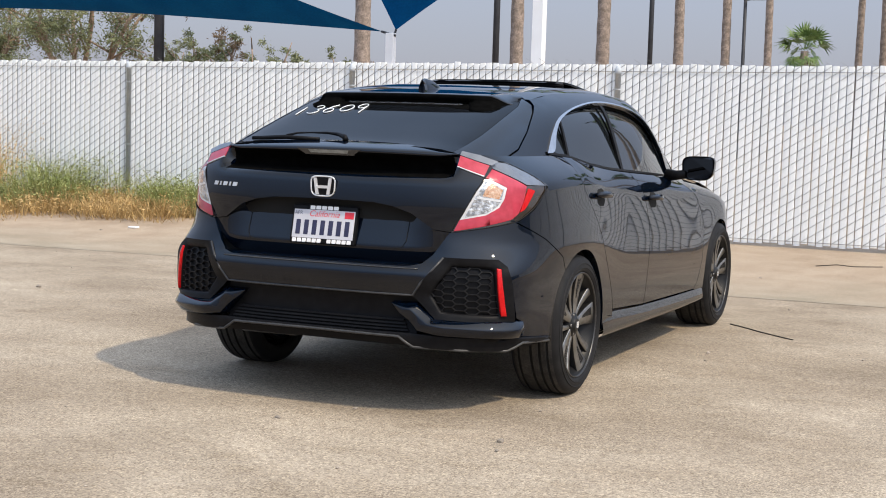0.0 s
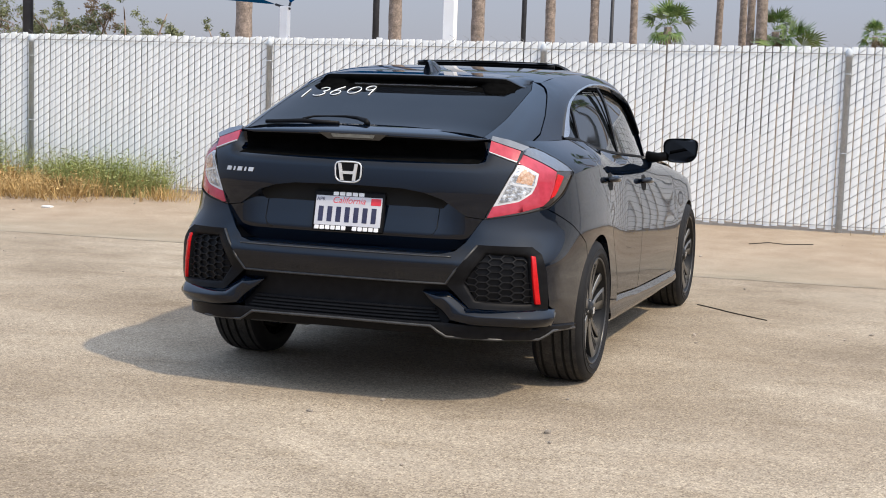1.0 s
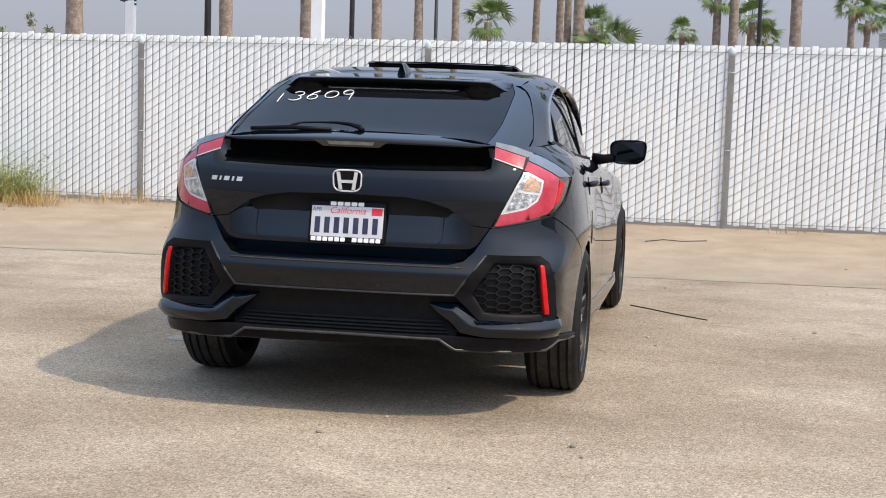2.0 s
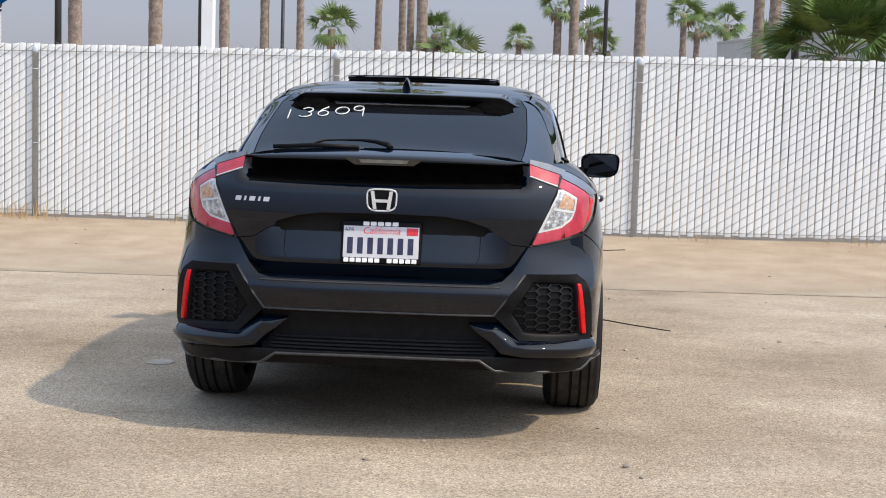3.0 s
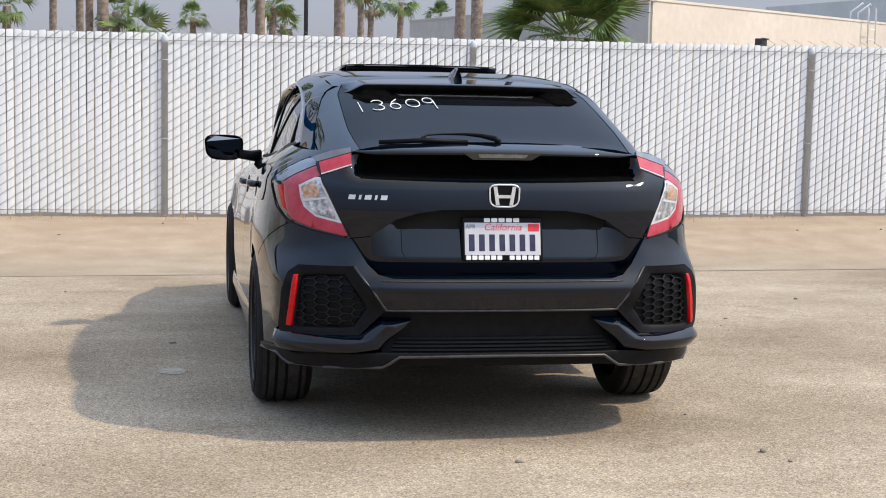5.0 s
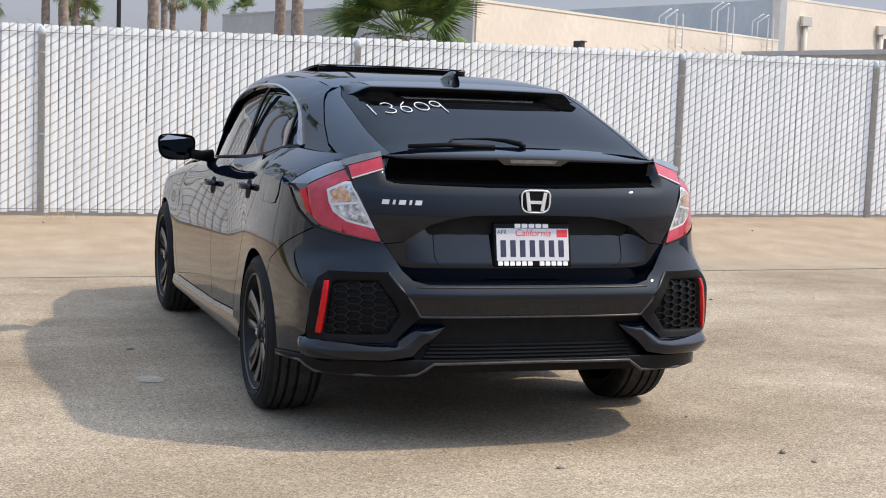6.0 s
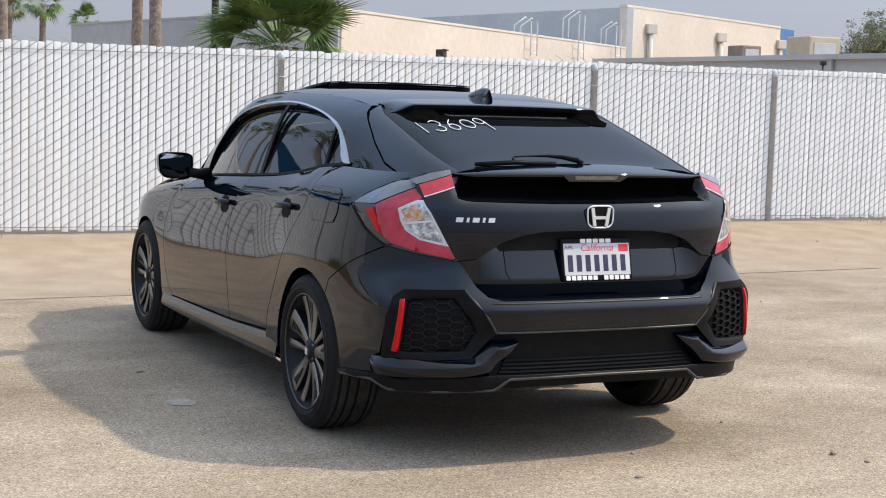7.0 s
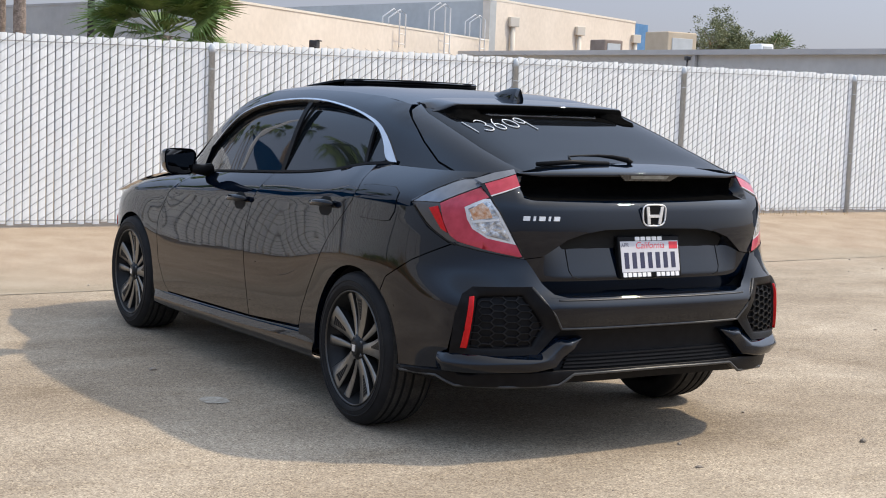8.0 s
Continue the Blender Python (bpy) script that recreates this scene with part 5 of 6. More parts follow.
# crease strips of the bumper, lighter grey to paint in their highlight
edge = [(0.566, 0.672), (0.526, 0.62), (0.486, 0.568), (0.446, 0.5125)] + [(0.446 - 0.892 * i / 40, 0.5125) for i in range(1, 40)] + [(-0.446, 0.5125), (-0.486, 0.568), (-0.526, 0.62), (-0.566, 0.672)]
bm = tube_bm([lower(a, b, 0.001) for a, b in edge], 0.0048, 8)
part("bumper_edge", bm, M["lip_edge"], bumper, "thin grey strip painted as the highlight on the bumper crease")
bm = tube_bm([lower(at_x(-0.47 + 0.94 * i / 40, 0.624), 0.624, 0.0006) for i in range(41)], 0.0032, 8)
part("bumper_top_edge", bm, M["lip_edge"], bumper, "thin grey strip painted as the highlight on the bumper top")
# lower black centre, slats, lip
part("lower_grille", slab_bm(lower, both([(0, 0.52), (0.455, 0.52), (0.47, 0.44), (0.46, 0.34), (0, 0.34)]), 0.01, -0.028, (0.06, 0.03)), M["plastic"], bumper, "matt black lower bumper centre")
for k in range(4):
    z = 0.409 - 0.0135 * k
    part("slat", slab_bm(lower, both([(0, z), (0.40 + 0.008 * k, z), (0.405 + 0.008 * k, z - 0.007), (0, z - 0.007)]), 0.02, -0.012, (0.08, 0.02)), M["plastic"], bumper)
lip_top = [(0, 0.352), (0.425, 0.352), (0.475, 0.352), (0.868, 0.340), (0.946, 0.335), S(0.56, 0.318)]
lip_mid = [S(0.56, 0.298), (0.95, 0.31), (0.862, 0.28), (0.458, 0.297), (0.395, 0.334), (0, 0.338)]
low("lip", both(lip_top + lip_mid), M["plastic"], bumper, "matt black bumper lip", off=0.012, depth=0.05, step=(0.05, 0.02), bevel=0.004)
low("lip_underside", both([(0, 0.336), (0.39, 0.332), (0.456, 0.295), (0.862, 0.278), (0.95, 0.306), S(0.56, 0.29), S(0.57, 0.272), (0.95, 0.272), (0.8, 0.262), (0.5, 0.266), (0.38, 0.272), (0, 0.274)]),
    M["plastic"], bumper, off=-0.050, depth=0.30, step=(0.05, 0.03))
# ridge along the lip, its sky highlight put in as lighter grey
edge = [S(0.54, 0.302), (0.95, 0.312), (0.905, 0.296), (0.862, 0.283), (0.66, 0.291), (0.458, 0.300), (0.426, 0.318), (0.395, 0.337), (0.2, 0.339), (0.0, 0.340)]
part("lip_edge", tube_bm([lower(a, b, 0.012) for a, b in edge + [(-a, b) for a, b in edge[-2::-1]]], 0.006, 8), M["lip_edge"], bumper, "satin edge of the lip, lightened as a highlight")

# corner grilles: rim, honeycomb, reflector, fin
OUT = [(0.845, 0.640), (0.80, 0.668), (0.568, 0.674), (0.444, 0.514), (0.548, 0.418), (0.90, 0.405), (0.88, 0.564)]
INN = [(0.785, 0.630), (0.77, 0.638), (0.612, 0.642), (0.526, 0.516), (0.573, 0.448), (0.818, 0.434), (0.80, 0.56)]


def inside(p, poly):
    c = False
    for (x1, y1), (x2, y2) in zip(poly, poly[1:] + poly[:1]):
        if (y1 > p[1]) != (y2 > p[1]) and p[0] < (x2 - x1) * (p[1] - y1) / (y2 - y1) + x1:
            c = not c
    return c


for s in (1, -1):
    bm = bmesh.new()
    n = len(OUT)
    for i in range(n):
        a, b, c, d = OUT[i], OUT[(i + 1) % n], INN[(i + 1) % n], INN[i]
        rows = []
        for q, off in ((0, 0.004), (0.3, -0.001), (0.75, -0.006), (0.9, -0.012), (1.0, -0.035)):
            rows.append([lower(s * ((a[0] * (1 - k / 6) + b[0] * k / 6) * (1 - q) + (d[0] * (1 - k / 6) + c[0] * k / 6) * q),
                               (a[1] * (1 - k / 6) + b[1] * k / 6) * (1 - q) + (d[1] * (1 - k / 6) + c[1] * k / 6) * q, off) for k in range(7)])
        loft_bm(rows if s < 0 else rows[::-1], bm=bm)
    bmesh.ops.remove_doubles(bm, verts=bm.verts[:], dist=0.0005)
    pod = part("corner_grille", bm, M["plastic"], bumper, "matt black corner grille surround")
    part("grille_back", slab_bm(lower, [(s * a, b) for a, b in INN], 0.005, -0.0275, (0.05, 0.05)), M["plastic"], pod)
    bm = bmesh.new()
    PW, PH = 0.066, 0.030
    for r in range(-1, 18):
        for c in range(-1, 9):
            cx, cz = 0.50 + c * PW * 0.77, 0.424 + r * PH * 0.96 + (PH * 0.48 if c % 2 else 0)
            hexa = [(cx - PW * 0.5, cz), (cx - PW * 0.27, cz + PH * 0.47), (cx + PW * 0.27, cz + PH * 0.47), (cx + PW * 0.5, cz),
                    (cx + PW * 0.27, cz - PH * 0.47), (cx - PW * 0.27, cz - PH * 0.47)]
            if not inside((cx, cz), INN):
                continue
            rings = []
            for sc, off in ((1.0, -0.030), (0.99, -0.017), (0.92, -0.017), (0.88, -0.027)):
                rings.append([lower(s * (cx + (h[0] - cx) * sc), cz + (h[1] - cz) * sc, off) for h in hexa])
            loft_bm(rings, closed=True, bm=bm)
    bmesh.ops.recalc_face_normals(bm, faces=bm.faces[:])
    part("honeycomb", bm, M["mesh_plastic"], pod, "black honeycomb mesh", smooth=False)
    part("reflector", slab_bm(lower, [(s * a, b) for a, b in ((0.818, 0.633), (0.797, 0.636), (0.828, 0.436), (0.855, 0.436))], 0.02, 0.001, (0.03, 0.03), 0.003), M["reflex"], pod, "narrow red reflector")
    upper_edge = [(0.952, 0.408), (0.91, 0.412), (0.75, 0.413), (0.60, 0.414), (0.548, 0.418), (0.505, 0.447), (0.462, 0.477), (0.40, 0.4765), (0.352, 0.476)]
    lower_edge = [(0.952, 0.348), (0.91, 0.345), (0.75, 0.349), (0.565, 0.354), (0.473, 0.361), (0.437, 0.395), (0.40, 0.428), (0.376, 0.450), (0.352, 0.474)]
    rows = []
    for i in range(33):
        g = i / 4
        m, fr = min(7, int(g)), g - min(7, int(g))
        a = Vector(upper_edge[m]).lerp(Vector(upper_edge[m + 1]), fr)
        b = Vector(lower_edge[m]).lerp(Vector(lower_edge[m + 1]), fr)
        h = min(1.0, 0.35 + g * 0.65) * min(1.0, 0.12 + (8 - g) * 0.5)
        rows.append([lower(s * (a.x + (b.x - a.x) * q), a.y + (b.y - a.y) * q, o * h if o > 0 else o) for q, o in ((0, -0.03), (0, 0.002), (0.26, 0.030), (0.32, 0.035), (0.40, 0.037), (0.9, 0.031), (0.97, 0.027), (1.0, 0.018), (1.0, -0.02))])
    bm = loft_bm(rows)
    bmesh.ops.recalc_face_normals(bm, faces=bm.faces[:])
    part("fin", bm, M["paint"], pod, "gloss black bumper fin")

# tail lights
def rounded_loop(path):
    """Cuts the corners of a closed outline and comes back to its start."""
    q = []
    for (a, b), (c, d) in zip(path, path[1:] + path[:1]):
        q += [(a * 0.85 + c * 0.15, b * 0.85 + d * 0.15), (a * 0.5 + c * 0.5, b * 0.5 + d * 0.5), (a * 0.15 + c * 0.85, b * 0.15 + d * 0.85)]
    return q + q[:1]


for s in (1, -1):
    k = lambda L: [(s * a, b) for a, b in L]
    whole = [(0.795, 1.045), (0.738, 1.006), (0.697, 0.955), (0.656, 0.893), (0.615, 0.831), (0.585, 0.777), (0.757, 0.801), (0.897, 0.825), (1.017, 0.881), (1.141, 0.966), (1.053, 1.008), (0.92, 1.066), (0.85, 1.072)]
    tail = part("tail_light", slab_bm(lower, k(whole), 0.03, -0.004, (0.04, 0.03)), M["smoke"], car, "red and clear tail light wrapping the corner")
    part("light_gap", tube_bm([lower(a, b, 0.0) for a, b in rounded_loop(k(whole))], 0.0026, 6, caps=False), M["void"], tail, "dark gap round the lamp")
    redc = [(0.80, 1.042), (0.966, 0.972), (0.94, 0.91), (0.90, 0.855), (0.86, 0.832), (0.735, 0.806), (0.594, 0.781), (0.618, 0.829), (0.735, 0.851), (0.80, 0.884), (0.828, 0.92), (0.845, 0.965), (0.765, 1.0), (0.745, 1.006)]
    part("red_lens", slab_bm(lower, k(redc), 0.008, 0.001, (0.03, 0.03), 0.0015), M["lens_red"], tail, "red C-shaped lens")
    rim = [(0.845, 0.965), (0.765, 1.0), (0.74, 1.0), (0.699, 0.953), (0.658, 0.892), (0.620, 0.830), (0.735, 0.851), (0.80, 0.884), (0.828, 0.92)]
    part("lamp_frame", slab_bm(lower, k(rim), 0.006, 0.0, (0.03, 0.03)), M["lens_white"], tail, "bright clear lens frame")
    c0 = (sum(a for a, b in rim) / len(rim), sum(b for a, b in rim) / len(rim))
    sub = [(c0[0] + (a - c0[0]) * 0.83, c0[1] + (b - c0[1]) * 0.87) for a, b in rim]
    part("lamp_divider", slab_bm(lower, k([(0.812, 0.914), (0.698, 0.927), (0.694, 0.920), (0.808, 0.905)]), 0.003, 0.003, (0.03, 0.03)), M["lens_white"], tail)
    part("clear_lens", slab_bm(lower, k(sub), 0.004, 0.0015, (0.03, 0.03)), M["lens_clear"], tail, "clear faceted lens")
    part("amber_lens", slab_bm(lower, k([(0.822, 0.956), (0.768, 0.984), (0.742, 0.966), (0.722, 0.93), (0.80, 0.918)]), 0.003, 0.0025, (0.03, 0.03)), M["lens_amber"], tail, "amber turn signal")
    part("side_marker", slab_bm(lower, k([(1.026, 0.952), (0.978, 0.962), (0.912, 0.862), (0.944, 0.874)]), 0.006, 0.001, (0.03, 0.03), 0.0015), M["reflex"], tail, "bright red side marker")
    part("top_lens", slab_bm(lower, k([(1.143, 0.971), (1.053, 1.010), (0.92, 1.068), (0.848, 1.074), (0.800, 1.047), (0.968, 0.977)]), 0.006, 0.001, (0.04, 0.03)), M["lens_grey"], tail, "grey glossy upper lens strip")
    part("hatch_light", slab_bm(hatch, [(s * a, b) for a, b in ((0.686, 1.055), (0.567, 1.093), (0.570, 1.049), (0.680, 1.011))], 0.02, 0.003, (0.03, 0.03), 0.0), M["lens_red"], tailgate, "inner red tail light on the tailgate")
    part("hatch_light_foot", slab_bm(hatch, [(s * a, b) for a, b in ((0.681, 1.0120), (0.569, 1.0500), (0.570, 1.047), (0.679, 1.009))], 0.01, 0.005, (0.03, 0.03)), M["lens_white"], tailgate, "fine bright line under the red lens")
    part("hatch_light_trim", slab_bm(hatch, [(s * a, b) for a, b in ((0.712, 1.072), (0.64, 1.098), (0.568, 1.113), (0.566, 1.096), (0.692, 1.056))], 0.02, 0.003, (0.03, 0.03)), M["lens_grey"], tailgate)

# body sides
sill_top = knots((1.30, 0.343), (1.445, 0.337), (1.99, 0.307), (3.05, 0.282), (3.25, 0.28))
C_LINE = [S(1.445, 0.34), S(1.42, 0.42), S(1.365, 0.52), S(1.331, 0.572), S(1.25, 0.686), S(1.175, 0.772), S(1.102, 0.844), S(1.01, 0.935), S(0.985, 0.99), S(1.01, 1.04), S(1.02, 1.075)]
B_LINE = [S(1.99, 0.31), S(2.02, 0.42), S(2.06, 0.526), S(2.085, 0.625), S(2.085, 0.74), S(2.045, 0.861), S(1.98, 0.95), S(1.95, 0.99)]
A_LINE = [S(3.05, 0.285), S(3.121, 0.33), S(3.205, 0.445), S(3.241, 0.572), S(3.235, 0.673), S(3.142, 0.814), S(3.0, 0.905), S(2.95, 0.935)]


def shift(poly, d):
    return [(a + d, b) for a, b in poly]


def tops(y0, y1, n=10, d=0.002):
    return [S(y0 + (y1 - y0) * i / n, top_z(y0 + (y1 - y0) * i / n) - d) for i in range(n + 1)]


quarter = [(1.146, 0.966), (1.02, 0.876), (0.90, 0.822)] + shift([S(0.302, 0.833), S(0.5, 0.744), S(0.66, 0.659)], 0.002) + arch(HUB_R, 0.364, 127, 0, 22) + \
    [S(1.295, 0.25), S(1.45, 0.25)] + shift(C_LINE, -0.003) + tops(1.02, 0.32) + [(0.85, 1.078), (0.92, 1.071), (1.053, 1.013)]
low2("quarter_panel", quarter, M["paint"], step=(0.028, 0.022), depth=0.03)
rear_door = shift(C_LINE, 0.003) + tops(1.035, 1.945) + shift(B_LINE, -0.003)[::-1]
front_door = shift(B_LINE, 0.003) + tops(1.955, 2.94)[1:] + shift(A_LINE, -0.003)[::-1]
doors = []
for s in (1, -1):
    rd = low("rear_door", rear_door if s > 0 else mir(rear_door), M["paint"], step=(0.04, 0.025), depth=0.03)
    fd = low("front_door", front_door if s > 0 else mir(front_door), M["paint"], step=(0.04, 0.025), depth=0.03)
    for d, y, z in ((rd, 1.265, 0.902), (fd, 2.2, 0.852)):
        u = at_y(y, z)
        bm = bmesh.new()
        pts = [lower(s * (u + a), z + b, o) for a, b, o in ((-0.105, 0.004, 0.006), (-0.085, 0.004, 0.026), (-0.03, 0.003, 0.034), (0.03, 0.0, 0.034), (0.085, -0.004, 0.026), (0.105, -0.004, 0.004))]
        tube_bm(pts, [0.010, 0.014, 0.016, 0.016, 0.014, 0.010], 10, bm)
        part("handle", bm, M["paint"], d, "black body-coloured door handle")
        # flat black patch that paints the shade of the hollow behind the handle
        cup = [(u - 0.075, z - 0.03), (u - 0.045, z - 0.048), (u + 0.02, z - 0.05), (u + 0.05, z - 0.03), (u + 0.05, z + 0.018), (u + 0.01, z + 0.034), (u - 0.04, z + 0.032), (u - 0.075, z + 0.012)]
        part("handle_cup", slab_bm(lower, [(s * a, b) for a, b in cup], 0.01, 0.0015, (0.03, 0.02)), M["void"], d)
fender = shift(A_LINE, 0.003) + tops(2.96, 4.05)[1:] + [S(4.1, 0.6)] + arch(HUB_F, 0.36, 35, 180, 22) + [S(3.27, 0.25), S(3.08, 0.25)]
low2("front_fender", fender, M["paint"], step=(0.05, 0.04), depth=0.03)
for s in (1, -1):
    n2 = [(at_y(4.06, 0.8), 0.79), S(4.105, 0.6)] + arch(HUB_F, 0.36, 34, 0, 8) + [S(4.0, 0.2), S(4.25, 0.18), (U_END, 0.18), (U_END, 0.70), S(4.4, 0.71)]
    fb = low("front_bumper", [(s * a, b) for a, b in n2], M["paint"], step=(0.06, 0.05), depth=0.03)
    part("marker_light", slab_bm(lower, [(s * a, b) for a, b in (S(4.02, 0.60), S(4.12, 0.62), S(4.12, 0.585), S(4.02, 0.56))], 0.01, 0.004, (0.05, 0.05)), M["reflex"], fb, "small red front side marker")
    part("splash_guard", box_bm((s * 0.70 - 0.12, 4.03, 0.16), (s * 0.70 + 0.12, 4.06, 0.30), 0.01), M["plastic"], fb)
    rows = []
    for i in range(25):
        y = 1.30 + 1.95 * i / 24
        q = 0.3 * max(0.0, (1.36 - y) / 0.06) + 0.3 * max(0.0, (y - 3.15) / 0.1)
        zt = 0.312 - 0.014 * (y - 1.4)
        zd = sill_top(y)
        rows.append([(s * (a - 0.01 * q), y, c) for a, c in ((0.85, zd + 0.004), (0.874, zd - 0.002), (0.886, zt - 0.014), (0.8935, zt - 0.062), (0.893, zt - 0.074), (0.886, zt - 0.09), (0.86, zt - 0.105), (0.78, 0.195))])
    bm = loft_bm(rows)
    bmesh.ops.recalc_face_normals(bm, faces=bm.faces[:])
    part("side_sill", bm, M["paint"], car, "gloss black side sill")
    fuel = [(1.585, 1.005), (1.50, 1.012), (1.30, 1.012), (1.252, 0.995), (1.256, 0.92), (1.285, 0.882), (1.33, 0.876), (1.54, 0.874)]
    if s < 0:
        part("fuel_flap", slab_bm(lower, [(s * a, b) for a, b in fuel], 0.006, 0.003, (0.02, 0.02)), M["paint"], car, "flush fuel filler flap")
        bm = tube_bm([lower(s * a, b, 0.002) for a, b in fuel + fuel[:1]], 0.0016, 5, caps=False)
        part("flap_joint", bm, M["void"], car)
    for cy in (HUB_R, HUB_F):
        rows = []
        for i in range(25):
            t = math.pi * i / 24
            rows.append([(s * x, cy + 0.378 * math.cos(t), HUB_Z - 0.02 + 0.378 * math.sin(t)) for x in (0.58, 0.7, 0.84)])
        part("arch_liner", loft_bm(rows), M["void"], car)
rows = [[Vector((x, y, top_z(y) + 0.05 * (1 - (x / 0.74) ** 2) - 0.004)) for x in [-0.74 + 1.48 * i / 12 for i in range(13)]] for y in [3.3 + 1.0 * j / 8 for j in range(9)]]
part("bonnet", loft_bm(rows), M["paint"], car)

# cabin: side frames, glass, chrome, roof
WIN_TOP = [(2.95, 1.085), (2.69, 1.232), (2.5, 1.29), (2.31, 1.325), (2.0, 1.348), (1.72, 1.347), (1.45, 1.320), (1.28, 1.287), (1.16, 1.248), (1.075, 1.185), (0.985, 1.118)]
WIN_LOW = [(1.13, 1.088), (1.38, 1.048), (1.65, 1.021), (1.94, 1.003), (2.43, 0.976), (2.8, 0.956), (2.99, 0.95)]


def rounded(path, times=2):
    """Cuts the corners of an open path."""
    for _ in range(times):
        q = [path[0]]
        for (a, b), (c, d) in zip(path, path[1:]):
            q += [(a * 0.75 + c * 0.25, b * 0.75 + d * 0.25), (a * 0.25 + c * 0.75, b * 0.25 + d * 0.75)]
        path = q + [path[-1]]
    return path


rail = lambda y: belt_z(y) + (roof_z(y) - belt_z(y)) * 0.93
seam_z = lambda y: cabin_top(seam_x(y), y).z
for s in (1, -1):
    f = lambda y, z, off=0.0, s=s: cabin_side(y, z, off, s)
    pane = lambda y, z, off=0.0, s=s: cabin_side(y, z, off + 0.006 - 0.046 * (z - belt_z(y)) / (roof_z(y) - belt_z(y)), s)
    frame_poly = [(0.34, 1.085), (0.34, seam_z(0.34))] + [(y, seam_z(y)) for y in (0.5, 0.65, 0.8, 0.9, 0.97)] + [(1.03, rail(1.03) - 0.02), (1.08, rail(1.08))] + \
        [(y, rail(y)) for y in (1.3, 1.6, 2.0, 2.4, 2.7, 2.85)] + [(3.25, 0.985), (3.2, 0.94), (3.05, 0.942)] + [(3.0, 1.07)] + WIN_TOP[1:] + [(0.90, 1.106), (0.90, 1.092)]
    part("side_frame", slab_bm(f, frame_poly, 0.02, 0.0, (0.05, 0.03)), M["paint"], car, "black cabin pillar and roof rail")
    g1 = [(1.925, 1.006), (1.868, 1.345), (2.0, 1.347), (2.31, 1.324), (2.5, 1.289), (2.69, 1.231), (2.94, 1.085), (2.97, 0.958), (2.8, 0.958), (2.43, 0.978)]
    part("front_window", slab_bm(pane, g1, 0.006, -0.006, (0.08, 0.05)), M["side_glass"], car, "dark tinted front side window")
    g2 = [(1.885, 1.007), (1.828, 1.345), (1.72, 1.345), (1.45, 1.319), (1.28, 1.287), (1.195, 1.260), (1.168, 1.084), (1.38, 1.05), (1.65, 1.023)]
    part("rear_window", slab_bm(pane, g2, 0.006, -0.006, (0.08, 0.05)), M["side_glass"], car, "dark tinted rear side window")
    g3 = [(1.145, 1.086), (1.168, 1.24), (1.10, 1.188), (1.02, 1.108)]
    part("quarter_window", slab_bm(pane, g3, 0.006, -0.005, (0.08, 0.05)), M["side_glass"], car)
    part("door_pillar", slab_bm(f, [(1.925, 1.006), (1.868, 1.335), (1.828, 1.336), (1.885, 1.007)], 0.01, -0.002, (0.08, 0.05)), M["plastic"], car)
    part("window_divider", slab_bm(f, [(1.168, 1.084), (1.19, 1.252), (1.172, 1.246), (1.145, 1.086)], 0.01, -0.003, (0.08, 0.05)), M["plastic"], car)
    trim_in = [(2.945, 1.082), (2.687, 1.231), (2.5, 1.2875), (2.31, 1.3225), (2.0, 1.3455), (1.72, 1.3445), (1.45, 1.3175), (1.273, 1.285), (1.146, 1.246), (1.06, 1.186), (1.0, 1.102), (0.915, 1.100)]
    trim_out = [(0.945, 1.125), (1.03, 1.197), (1.133, 1.257), (1.27, 1.293), (1.45, 1.324), (1.72, 1.351), (2.0, 1.352), (2.31, 1.329), (2.5, 1.294), (2.69, 1.237), (2.95, 1.088)]
    chrome = rounded(trim_in) + rounded(trim_out)
    part("window_trim", slab_bm(f, chrome, 0.008, 0.006, (0.06, 0.03)), M["chrome_satin"], car, "bright satin chrome window trim")
    sillt = [(0.93, 1.094), (1.13, 1.080), (1.38, 1.040), (1.65, 1.013), (1.94, 0.995), (2.43, 0.968), (2.8, 0.948), (2.99, 0.944)]
    part("window_sill", slab_bm(f, sillt + [(a, b + 0.011) for a, b in reversed(sillt)], 0.012, 0.006, (0.1, 0.03)), M["plastic"], car)
roof_edge = lambda y: belt_x(y) * arch_x(0.93)
part("roof", slab_bm(cabin_top, both([(0, 1.03), (0.47, 1.03)] + [(roof_edge(y), y) for y in (1.09, 1.3, 1.6, 2.0, 2.4, 2.7, 2.85)] + [(0, 2.85)]), 0.01, 0.0, (0.06, 0.06)), M["paint"], car, "glossy black roof panel")
part("windscreen", slab_bm(cabin_top, both([(0, 2.855)] + [(roof_edge(2.855) + 0.06, 2.855), (0.62, 3.1), (0.64, 3.4)] + [(0, 3.5)]), 0.01, -0.002, (0.08, 0.06)), M["glass"], car, "tinted windscreen")
rows = []
for i in range(9):
    y = 1.06 + 0.22 * i / 8
    k = i / 8
    h = 0.072 * max(0.04, 1 - k ** 1.5) * (0.97 if i == 0 else 1)
    w = 0.023 * (1 - k) ** 0.5 * (0.8 if i == 0 else 1) + 0.003
    zz = roof_z(y) - 0.004
    rows.append([(-w, y, zz), (-w * 0.75, y, zz + h * 0.45), (-w * 0.25, y, zz + h * 0.9), (0, y, zz + h), (w * 0.25, y, zz + h * 0.9), (w * 0.75, y, zz + h * 0.45), (w, y, zz)])
bm = loft_bm(rows)
bm.verts.ensure_lookup_table()
bm.faces.new(bm.verts[:7])
part("roof_antenna", bm, M["paint"], car, "black shark fin antenna")

